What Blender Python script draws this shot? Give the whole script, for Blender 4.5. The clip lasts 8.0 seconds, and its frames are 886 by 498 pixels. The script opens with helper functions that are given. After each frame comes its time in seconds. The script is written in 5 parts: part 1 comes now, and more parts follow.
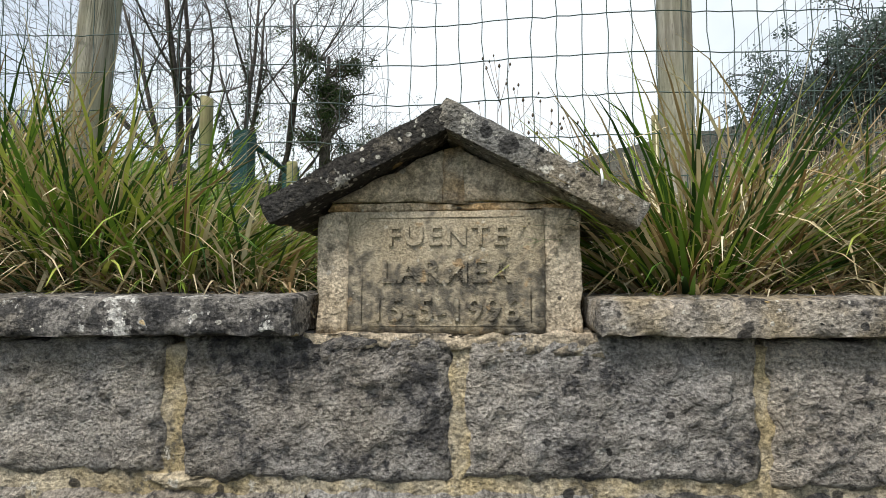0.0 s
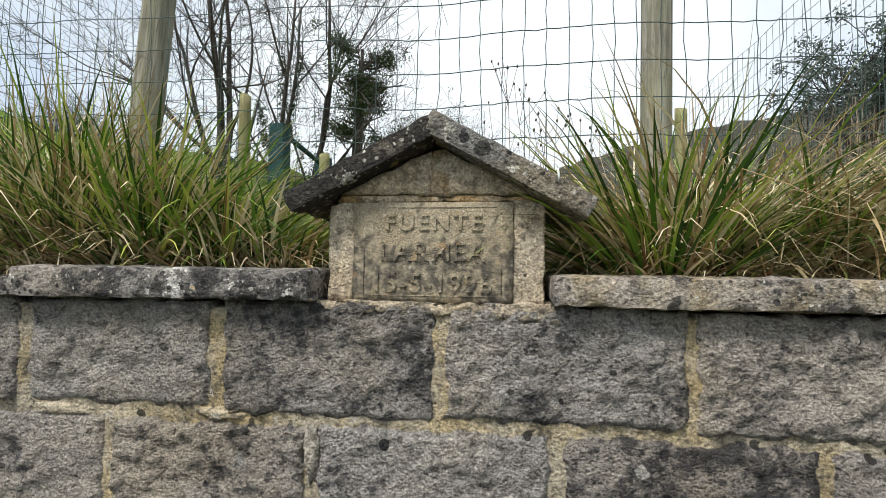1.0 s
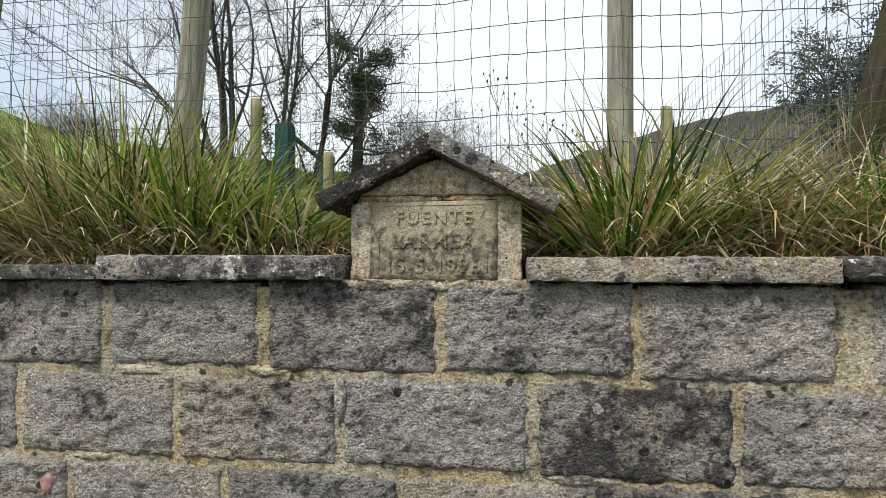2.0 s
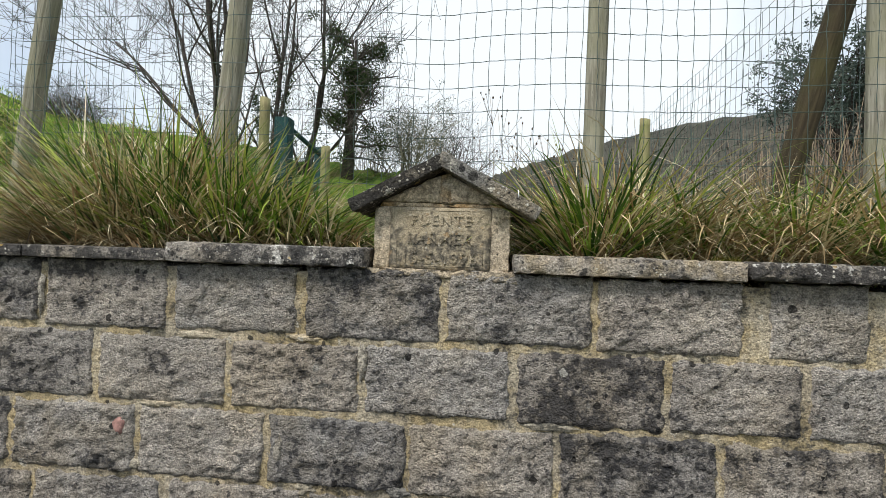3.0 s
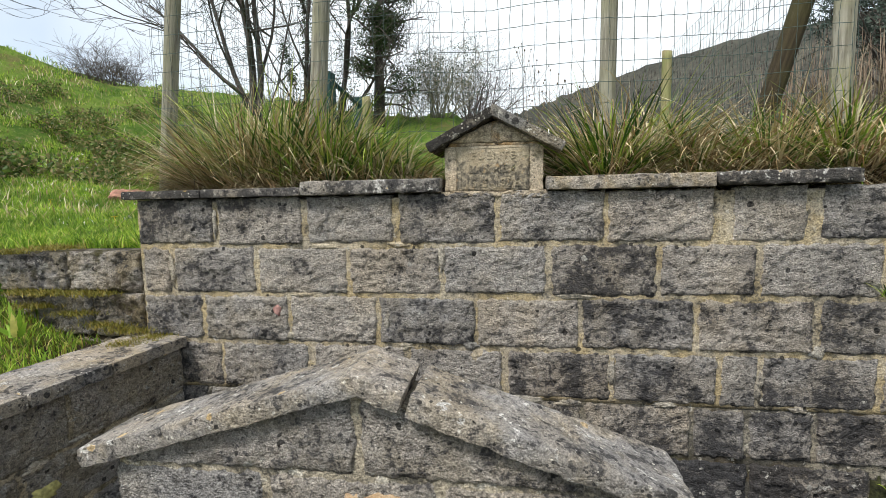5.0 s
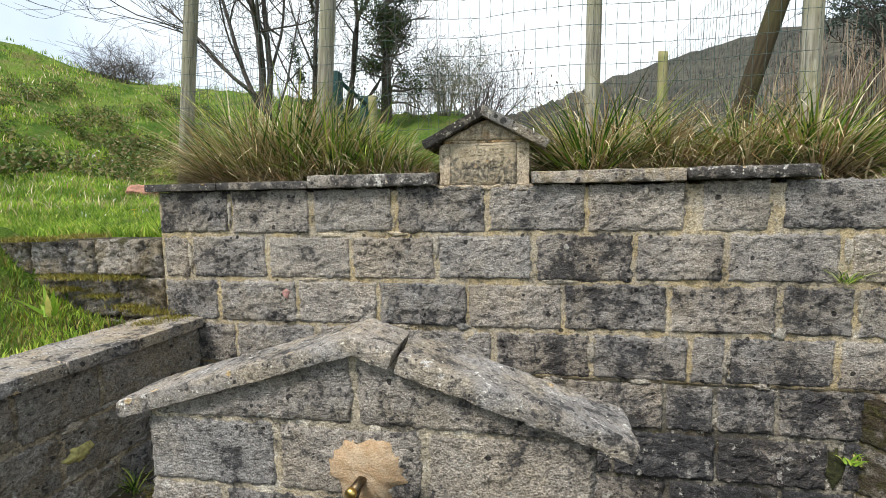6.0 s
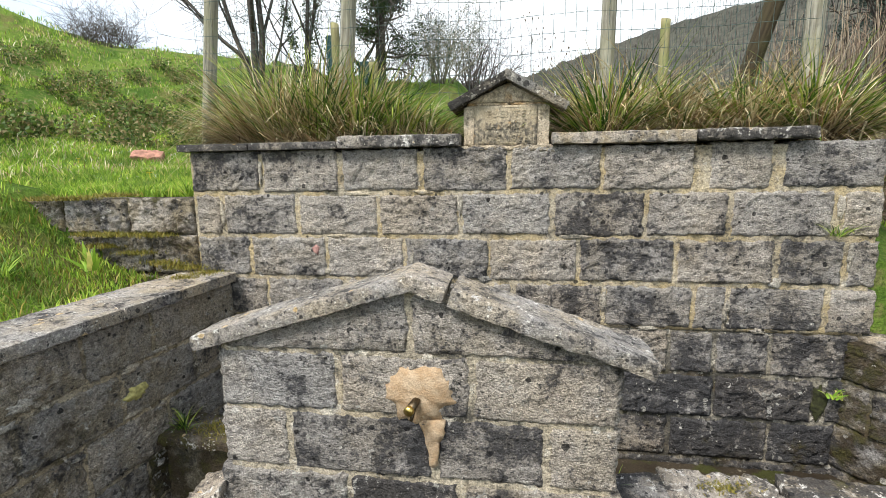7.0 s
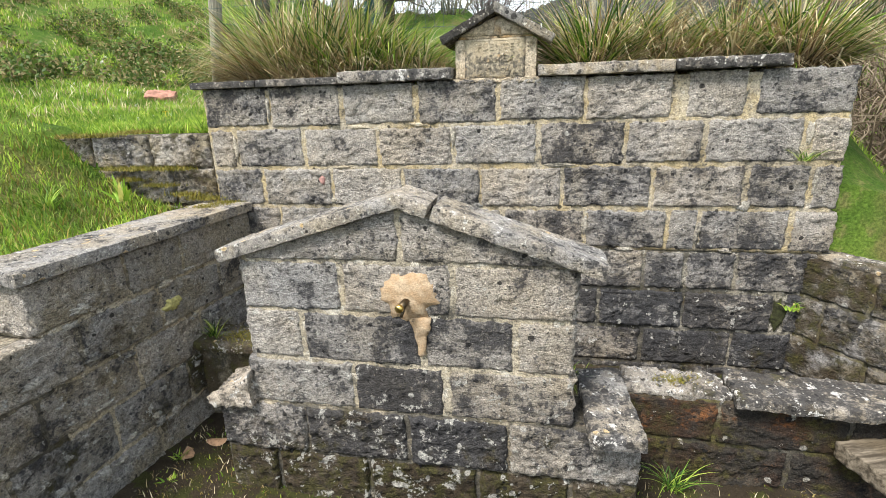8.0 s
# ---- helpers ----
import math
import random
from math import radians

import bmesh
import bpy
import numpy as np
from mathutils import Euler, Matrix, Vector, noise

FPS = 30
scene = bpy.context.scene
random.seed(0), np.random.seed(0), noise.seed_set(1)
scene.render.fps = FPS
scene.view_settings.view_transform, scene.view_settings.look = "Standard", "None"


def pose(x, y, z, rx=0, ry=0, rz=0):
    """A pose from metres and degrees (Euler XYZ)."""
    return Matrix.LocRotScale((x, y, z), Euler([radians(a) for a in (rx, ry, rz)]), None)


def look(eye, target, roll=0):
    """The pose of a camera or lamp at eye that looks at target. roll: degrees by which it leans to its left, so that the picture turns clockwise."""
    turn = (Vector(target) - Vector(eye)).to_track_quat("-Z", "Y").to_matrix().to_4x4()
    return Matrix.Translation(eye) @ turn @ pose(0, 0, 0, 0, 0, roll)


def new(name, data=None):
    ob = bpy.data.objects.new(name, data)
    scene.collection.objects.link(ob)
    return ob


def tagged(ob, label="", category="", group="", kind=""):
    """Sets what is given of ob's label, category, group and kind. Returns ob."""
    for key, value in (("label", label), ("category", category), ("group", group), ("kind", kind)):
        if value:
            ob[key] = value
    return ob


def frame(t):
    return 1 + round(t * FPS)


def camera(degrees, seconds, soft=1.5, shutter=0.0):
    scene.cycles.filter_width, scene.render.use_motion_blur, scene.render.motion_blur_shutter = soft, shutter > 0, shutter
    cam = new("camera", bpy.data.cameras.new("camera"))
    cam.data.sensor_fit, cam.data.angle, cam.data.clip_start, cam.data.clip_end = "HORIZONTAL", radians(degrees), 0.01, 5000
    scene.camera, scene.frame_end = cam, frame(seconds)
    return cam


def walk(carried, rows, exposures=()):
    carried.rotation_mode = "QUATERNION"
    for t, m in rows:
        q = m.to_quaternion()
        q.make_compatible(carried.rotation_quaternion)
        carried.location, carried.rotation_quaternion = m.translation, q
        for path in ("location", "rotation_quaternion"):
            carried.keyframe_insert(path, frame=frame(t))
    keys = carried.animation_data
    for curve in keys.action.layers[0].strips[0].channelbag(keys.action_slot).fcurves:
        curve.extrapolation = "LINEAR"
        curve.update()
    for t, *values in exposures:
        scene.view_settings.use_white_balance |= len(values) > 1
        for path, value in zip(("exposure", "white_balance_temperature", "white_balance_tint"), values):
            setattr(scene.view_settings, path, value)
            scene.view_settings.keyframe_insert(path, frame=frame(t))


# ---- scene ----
cam = camera(86.4, 8.0, soft=0.65)
PATH = [
    (0, (0.021, -0.652, 1.679), (-0.085, 1.341, 1.798), -0.3),
    (0.5, (0.049, -0.698, 1.671), (-0.122, 1.292, 1.773), -0.5),
    (1, (0.105, -0.788, 1.66), (-0.136, 1.196, 1.74), 0.7),
    (1.5, (0.139, -0.887, 1.659), (-0.153, 1.09, 1.709), 0.0),
    (1.7, (0.14, -0.926, 1.649), (-0.138, 1.054, 1.717), -0.1),
    (2.8, (0.111, -1.22, 1.633), (-0.061, 0.773, 1.647), 1.4),
    (3, (0.115, -1.272, 1.64), (-0.066, 0.72, 1.67), 1.9),
    (3.5, (0.162, -1.423, 1.621), (-0.119, 0.556, 1.583), 1.5),
    (4, (0.167, -1.554, 1.614), (-0.204, 0.409, 1.506), 0.4),
    (4.5, (0.089, -1.685, 1.586), (-0.282, 0.271, 1.396), -0.9),
    (4.7, (0.059, -1.741, 1.579), (-0.258, 0.221, 1.363), -0.8),
    (5.8, (0.163, -1.943, 1.565), (-0.149, 0.024, 1.38), -1.7),
    (6, (0.158, -1.971, 1.553), (-0.181, -0.012, 1.335), -1.0),
    (6.5, (0.074, -2.04, 1.515), (-0.274, -0.092, 1.221), -0.4),
    (7, (0.028, -2.136, 1.508), (-0.265, -0.187, 1.169), -0.8),
    (7.5, (0.092, -2.234, 1.5), (-0.238, -0.298, 1.118), -1.4),
    (8, (0.159, -2.336, 1.484), (-0.193, -0.455, 0.904), -1.7),
]
EXPOSURE = [(0.0, 0.35), (1.5, 0.34), (3.0, 0.3), (4.0, 0.32), (4.5, 0.39), (6.0, 0.61), (7.0, 0.85), (7.5, 0.97), (8.0, 1.12)]
walk(cam, [(t, look(eye, target, roll)) for t, eye, target, roll in PATH], EXPOSURE)

# ---- light ----
SUN_EL, SUN_AZ = 56, 212
world = bpy.data.worlds.new("overcast_sky")
scene.world = world
world.use_nodes = True
wt = world.node_tree
wt.nodes.clear()
w_out = wt.nodes.new("ShaderNodeOutputWorld")
w_bg = wt.nodes.new("ShaderNodeBackground")
w_sky = wt.nodes.new("ShaderNodeTexSky")
w_sky.sky_type, w_sky.sun_disc = "NISHITA", False
w_sky.sun_elevation, w_sky.sun_rotation = radians(SUN_EL), radians(SUN_AZ)
w_scale = wt.nodes.new("ShaderNodeVectorMath")
w_scale.operation = "SCALE"
w_scale.inputs["Scale"].default_value = 0.13
w_noise = wt.nodes.new("ShaderNodeTexNoise")
w_noise.inputs["Scale"].default_value, w_noise.inputs["Detail"].default_value = 1.7, 5
w_co = wt.nodes.new("ShaderNodeTexCoord")
w_ramp = wt.nodes.new("ShaderNodeValToRGB")
w_ramp.color_ramp.elements[0].position, w_ramp.color_ramp.elements[0].color = 0.42, (0.42, 0.42, 0.42, 1)
w_ramp.color_ramp.elements[1].position, w_ramp.color_ramp.elements[1].color = 0.69, (0.97, 0.97, 0.97, 1)
w_mix = wt.nodes.new("ShaderNodeMix")
w_mix.data_type = "RGBA"
w_mix.inputs["B"].default_value = (0.81, 0.87, 0.91, 1)
wt.links.new(w_co.outputs["Generated"], w_noise.inputs["Vector"])
wt.links.new(w_sky.outputs["Color"], w_scale.inputs[0])
# the cloud thins to the north-east and north-west
w_dot = wt.nodes.new("ShaderNodeVectorMath")
w_dot.operation = "DOT_PRODUCT"
w_dot.inputs[1].default_value = (-0.08, 0.97, 0.22)
w_map = wt.nodes.new("ShaderNodeMapRange")
w_map.interpolation_type = "SMOOTHSTEP"
w_map.inputs["From Min"].default_value, w_map.inputs["From Max"].default_value = 0.80, 0.96
w_map.inputs["To Min"].default_value, w_map.inputs["To Max"].default_value = 0.0, 0.22
w_add = wt.nodes.new("ShaderNodeMath")
wt.links.new(w_co.outputs["Generated"], w_dot.inputs[0])
wt.links.new(w_dot.outputs["Value"], w_map.inputs["Value"])
wt.links.new(w_map.outputs["Result"], w_add.inputs[0])
wt.links.new(w_noise.outputs["Fac"], w_add.inputs[1])
wt.links.new(w_add.outputs[0], w_ramp.inputs["Fac"])
wt.links.new(w_ramp.outputs["Color"], w_mix.inputs["Factor"])
wt.links.new(w_scale.outputs["Vector"], w_mix.inputs["A"])
wt.links.new(w_mix.outputs["Result"], w_bg.inputs["Color"])
w_bg.inputs["Strength"].default_value = 1.0
wt.links.new(w_bg.outputs["Background"], w_out.inputs["Surface"])
sun = new("sun", bpy.data.lights.new("sun", "SUN"))
sun.data.energy, sun.data.angle, sun.data.color = 3.1, radians(18), (1.0, 0.96, 0.9)
sun.matrix_world = look((0, 0, 0), (-math.sin(radians(SUN_AZ)) * math.cos(radians(SUN_EL)), -math.cos(radians(SUN_AZ)) * math.cos(radians(SUN_EL)), -math.sin(radians(SUN_EL))))


# ---- materials ----
class Graph:
    """A material's node tree, written as nested calls."""

    def __init__(self, name, rough=0.9, spec=0.25):
        self.mat = bpy.data.materials.new(name)
        self.mat.use_nodes = True
        self.t = self.mat.node_tree
        self.bsdf = self.t.nodes["Principled BSDF"]
        self.bsdf.inputs["Roughness"].default_value = rough
        self.bsdf.inputs["Specular IOR Level"].default_value = spec
        self.geo = self.t.nodes.new("ShaderNodeNewGeometry")
        self.pos = self.geo.outputs["Position"]
        self.info = self.t.nodes.new("ShaderNodeObjectInfo")

    def put(self, socket, value):
        if isinstance(value, bpy.types.NodeSocket):
            self.t.links.new(value, socket)
        else:
            socket.default_value = value

    def noise(self, scale, detail=4, rough=0.55, vec=None, stretch=None):
        n = self.t.nodes.new("ShaderNodeTexNoise")
        n.inputs["Scale"].default_value, n.inputs["Detail"].default_value, n.inputs["Roughness"].default_value = scale, detail, rough
        v = vec or self.pos
        if stretch:
            m = self.t.nodes.new("ShaderNodeMapping")
            m.inputs["Scale"].default_value = stretch
            self.put(m.inputs["Vector"], v)
            v = m.outputs["Vector"]
        self.put(n.inputs["Vector"], v)
        return n.outputs["Fac"]

    def cells(self, scale, feature="F1"):
        n = self.t.nodes.new("ShaderNodeTexVoronoi")
        n.feature = feature
        n.inputs["Scale"].default_value = scale
        self.put(n.inputs["Vector"], self.pos)
        return n.outputs["Distance"]

    def spots(self, scale, density, warp=0.012, size=0.42):
        """Round, slightly ragged crusts: a share of the cells holds one, of its own size."""
        w = self.t.nodes.new("ShaderNodeTexNoise")
        w.inputs["Scale"].default_value, w.inputs["Detail"].default_value = 60, 3
        self.put(w.inputs["Vector"], self.pos)
        k = self.t.nodes.new("ShaderNodeVectorMath")
        k.operation = "MULTIPLY_ADD"
        self.put(k.inputs[0], w.outputs["Color"])
        k.inputs[1].default_value = (warp, warp, warp)
        self.put(k.inputs[2], self.pos)
        n = self.t.nodes.new("ShaderNodeTexVoronoi")
        n.inputs["Scale"].default_value = scale
        self.put(n.inputs["Vector"], k.outputs[0])
        c = self.t.nodes.new("ShaderNodeSeparateColor")
        self.put(c.inputs[0], n.outputs["Color"])
        share = self.math("MAXIMUM", density, 0.001)
        grow = self.math("MULTIPLY", self.math("DIVIDE", self.math("SUBTRACT", self.math("ADD", c.outputs[0], share), 1.0), share), size)
        return self.step(self.math("SUBTRACT", grow, n.outputs["Distance"]), -0.02, 0.05)

    def step(self, value, low, high):
        n = self.t.nodes.new("ShaderNodeMapRange")
        n.interpolation_type = "SMOOTHSTEP"
        self.put(n.inputs["Value"], value)
        self.put(n.inputs["From Min"], low)
        self.put(n.inputs["From Max"], high)
        return n.outputs["Result"]

    def math(self, op, a, b=0.0):
        n = self.t.nodes.new("ShaderNodeMath")
        n.operation = op
        self.put(n.inputs[0], a)
        self.put(n.inputs[1], b)
        return n.outputs[0]

    def mix(self, fac, a, b, blend="MIX"):
        n = self.t.nodes.new("ShaderNodeMix")
        n.data_type, n.blend_type = "RGBA", blend
        self.put(n.inputs["Factor"], fac)
        for key, c in (("A", a), ("B", b)):
            self.put(n.inputs[key], c if isinstance(c, bpy.types.NodeSocket) else (*c, 1))
        return n.outputs["Result"]

    def axis(self, vec, k):
        n = self.t.nodes.new("ShaderNodeSeparateXYZ")
        self.put(n.inputs[0], vec)
        return n.outputs[k]

    def channel(self, k):
        n = self.t.nodes.new("ShaderNodeSeparateColor")
        self.put(n.inputs[0], self.info.outputs["Color"])
        return n.outputs[k]

    def bump(self, height, distance, strength=1.0):
        n = self.t.nodes.new("ShaderNodeBump")
        n.inputs["Distance"].default_value, n.inputs["Strength"].default_value = distance, strength
        self.put(n.inputs["Height"], height)
        self.t.links.new(n.outputs["Normal"], self.bsdf.inputs["Normal"])

    def done(self, colour):
        self.put(self.bsdf.inputs["Base Color"], colour if isinstance(colour, bpy.types.NodeSocket) else (*colour, 1))
        return self.mat


def stone_material(name, light, dark, stain, pale, warm, coarse=1.0, stain_bias=0.0, pale_amount=0.0, bump=0.006, speckle=0.0):
    """Split concrete stone. An object's colour sets its lichen: red black film, green pale crust, blue ochre wash, alpha moss."""
    g = Graph(name, 0.92, 0.2)
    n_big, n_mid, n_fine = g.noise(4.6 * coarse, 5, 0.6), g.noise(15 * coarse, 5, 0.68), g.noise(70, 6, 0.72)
    n_chip, n_grit = g.noise(38, 4, 0.7, stretch=(1, 1, 1.7)), g.noise(240, 3, 0.75)
    rnd = g.info.outputs["Random"]
    c = g.mix(g.step(n_mid, 0.34, 0.66), dark, light)
    c = g.mix(1.0, c, g.mix(rnd, (1.04, 1.01, 0.97), (0.80, 0.83, 0.88)), "MULTIPLY")
    c = g.mix(g.math("MULTIPLY", g.step(g.noise(3.1, 4, 0.6), 0.46, 0.62), 0.55), c, g.mix(1.0, c, (1.0, 0.93, 0.81), "MULTIPLY"))
    wash = g.math("MULTIPLY", g.channel(2), g.step(g.noise(7, 5, 0.65), 0.42, 0.60))
    c = g.mix(wash, c, warm)
    # black film, broken up by grit
    drive = g.math("ADD", g.math("MULTIPLY", n_big, 1.9), g.math("MULTIPLY", n_mid, 2.0))
    drive = g.math("ADD", drive, g.math("MULTIPLY", n_fine, 2.4))
    drive = g.math("ADD", drive, g.math("MULTIPLY", g.channel(0), 0.98))
    film = g.step(drive, 3.42 - stain_bias, 3.92 - stain_bias)
    c = g.mix(g.math("MULTIPLY", film, 0.90), c, stain)
    # darker in the hollows of the chipped face
    c = g.mix(g.math("MULTIPLY", g.step(n_chip, 0.47, 0.36), 0.55), c, g.mix(1.0, c, (0.30, 0.29, 0.28), "MULTIPLY"))
    # moss and brown algae
    moss = g.step(g.math("ADD", g.math("MULTIPLY", g.noise(6.5, 5, 0.68), 1.5), g.math("MULTIPLY", g.info.outputs["Alpha"], 0.62)), 1.00, 1.26)
    c = g.mix(g.math("MULTIPLY", moss, 0.86), c, g.mix(g.step(n_mid, 0.44, 0.60), (0.060, 0.042, 0.022), (0.082, 0.074, 0.020)))
    # pale crusts and round lichens
    crust = g.math("ADD", g.noise(19, 6, 0.72), g.math("MULTIPLY", g.channel(1), 0.15))
    c = g.mix(g.math("MULTIPLY", g.step(crust, 0.685 - pale_amount, 0.72 - pale_amount), 0.9), c, pale)
    c = g.mix(g.math("MULTIPLY", g.spots(30, g.math("MULTIPLY", g.channel(1), 0.30)), 0.75), c, g.mix(n_fine, tuple(0.8 * v for v in pale), tuple(1.15 * v for v in pale)))
    c = g.mix(g.math("MULTIPLY", g.spots(38, g.math("ADD", g.math("MULTIPLY", g.channel(0), 0.22), 0.02)), 0.85), c, (0.018, 0.018, 0.019))
    if speckle:
        c = g.mix(g.math("MULTIPLY", g.spots(95, 0.55 * speckle + 0.02, 0.006), 0.8), c, (0.56, 0.53, 0.46))
        c = g.mix(g.math("MULTIPLY", g.spots(80, 0.50 * speckle + 0.02, 0.008), 0.85), c, (0.028, 0.028, 0.029))
        c = g.mix(g.math("MULTIPLY", g.spots(24, 0.30 * speckle, 0.012), 0.9), c, (0.040, 0.038, 0.036))
        c = g.mix(g.math("MULTIPLY", g.spots(30, 0.25 * speckle, 0.014), 0.75), c, (0.44, 0.30, 0.12))
    # grain tone that also paints the bump's shade: hollows dark, crests pale
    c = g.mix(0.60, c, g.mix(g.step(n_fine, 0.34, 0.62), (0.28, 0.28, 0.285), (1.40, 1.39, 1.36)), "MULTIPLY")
    c = g.mix(0.60, c, g.mix(g.step(n_grit, 0.35, 0.65), (0.40, 0.40, 0.40), (1.5, 1.5, 1.5)), "MULTIPLY")
    pits = g.step(g.cells(120), 0.1, 0.5)
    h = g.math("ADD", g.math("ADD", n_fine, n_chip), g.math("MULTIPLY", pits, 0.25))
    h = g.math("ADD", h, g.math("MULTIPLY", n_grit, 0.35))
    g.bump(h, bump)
    return g.done(c)


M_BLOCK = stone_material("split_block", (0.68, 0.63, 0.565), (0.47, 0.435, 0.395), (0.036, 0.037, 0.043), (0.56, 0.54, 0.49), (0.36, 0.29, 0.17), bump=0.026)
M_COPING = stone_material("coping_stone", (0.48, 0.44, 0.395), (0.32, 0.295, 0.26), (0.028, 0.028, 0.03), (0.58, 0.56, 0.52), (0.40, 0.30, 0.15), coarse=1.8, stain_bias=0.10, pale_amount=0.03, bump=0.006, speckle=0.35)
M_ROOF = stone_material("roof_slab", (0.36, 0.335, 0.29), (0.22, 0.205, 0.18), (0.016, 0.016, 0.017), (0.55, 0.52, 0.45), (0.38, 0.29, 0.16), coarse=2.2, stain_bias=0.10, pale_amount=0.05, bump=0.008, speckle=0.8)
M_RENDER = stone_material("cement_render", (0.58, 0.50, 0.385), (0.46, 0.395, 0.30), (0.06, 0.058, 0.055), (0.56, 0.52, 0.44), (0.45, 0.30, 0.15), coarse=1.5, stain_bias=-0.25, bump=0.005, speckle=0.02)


def plaque_material():
    g = Graph("plaque_stone", 0.9, 0.2)
    n1, n2, n3 = g.noise(16, 5, 0.65), g.noise(75, 6, 0.72), g.noise(300, 3, 0.75)
    c = g.mix(g.step(n1, 0.3, 0.7), (0.43, 0.355, 0.24), (0.56, 0.48, 0.345))
    film = g.math("ADD", g.math("MULTIPLY", g.step(g.axis(g.pos, 2), 1.745, 1.675), 0.30), g.math("ADD", g.math("MULTIPLY", n1, 0.9), g.math("MULTIPLY", n2, 1.9)))
    c = g.mix(g.math("MULTIPLY", g.step(film, 1.44, 1.90), 0.85), c, (0.060, 0.057, 0.052))
    c = g.mix(g.math("MULTIPLY", g.step(g.noise(35, 3), 0.62, 0.70), 0.6), c, (0.45, 0.30, 0.15))
    c = g.mix(g.math("MULTIPLY", g.spots(110, 0.12, 0.006), 0.7), c, (0.60, 0.55, 0.45))
    c = g.mix(0.7, c, g.mix(g.step(n3, 0.35, 0.65), (0.45, 0.45, 0.45), (1.35, 1.35, 1.35)), "MULTIPLY")
    g.bump(g.math("ADD", n2, g.math("MULTIPLY", n3, 0.5)), 0.005)
    return g.done(c)


M_PLAQUE = plaque_material()


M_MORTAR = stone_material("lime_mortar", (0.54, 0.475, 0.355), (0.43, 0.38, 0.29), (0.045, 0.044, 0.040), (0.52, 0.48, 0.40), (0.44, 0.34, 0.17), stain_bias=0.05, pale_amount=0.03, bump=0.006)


def patch_material():
    g = Graph("fresh_ochre_mortar", 0.95, 0.15)
    n2, n3 = g.noise(30, 5, 0.65), g.noise(200, 4, 0.7)
    c = g.mix(g.step(n2, 0.35, 0.65), (0.43, 0.29, 0.165), (0.53, 0.40, 0.265))
    c = g.mix(0.5, c, g.mix(g.step(n3, 0.35, 0.65), (0.6, 0.6, 0.6), (1.2, 1.2, 1.2)), "MULTIPLY")
    g.bump(n3, 0.006)
    return g.done(c)


M_PATCH = patch_material()


def earth_material():
    g = Graph("mossy_earth", 0.95, 0.15)
    n1, n2, n3 = g.noise(4, 5, 0.6), g.noise(25, 5, 0.65), g.noise(140, 4, 0.7)
    c = g.mix(g.step(n1, 0.35, 0.65), (0.036, 0.027, 0.017), (0.066, 0.051, 0.033))
    c = g.mix(g.math("MULTIPLY", g.step(g.noise(7, 5, 0.65), 0.50, 0.60), 0.75), c, (0.055, 0.062, 0.014))
    c = g.mix(g.step(n2, 0.62, 0.7), c, (0.22, 0.19, 0.14))
    c = g.mix(0.6, c, g.mix(g.step(n3, 0.3, 0.7), (0.5, 0.5, 0.5), (1.3, 1.3, 1.3)), "MULTIPLY")
    g.bump(g.math("ADD", n2, n3), 0.012)
    return g.done(c)


def turf_material():
    g = Graph("turf", 0.95, 0.15)
    n0, n1, n2, n3 = g.noise(0.25, 4), g.noise(1.4, 5, 0.6), g.noise(11, 5, 0.65), g.noise(75, 4, 0.7)
    c = g.mix(g.step(n1, 0.38, 0.62), (0.085, 0.17, 0.022), (0.19, 0.29, 0.045))
    c = g.mix(g.math("MULTIPLY", g.step(n2, 0.52, 0.70), 0.7), c, (0.30, 0.27, 0.11))
    c = g.mix(g.math("MULTIPLY", g.step(g.noise(0.9, 5, 0.65), 0.50, 0.62), 0.75), c, (0.22, 0.19, 0.075))
    c = g.mix(0.7, c, g.mix(g.step(n3, 0.3, 0.7), (0.4, 0.45, 0.4), (1.4, 1.35, 1.3)), "MULTIPLY")
    g.bump(g.math("ADD", n2, n3), 0.05)
    return g.done(c)


def moor_material():
    g = Graph("brown_hillside", 0.95, 0.1)
    n1, n2 = g.noise(0.06, 5, 0.6), g.noise(0.9, 5, 0.7, stretch=(1, 1, 0.35))
    c = g.mix(g.step(n1, 0.35, 0.65), (0.048, 0.049, 0.041), (0.078, 0.076, 0.060))
    c = g.mix(0.8, c, g.mix(g.step(n2, 0.3, 0.7), (0.45, 0.46, 0.45), (1.35, 1.32, 1.25)), "MULTIPLY")
    return g.done(c)


M_EARTH, M_TURF, M_MOOR = earth_material(), turf_material(), moor_material()


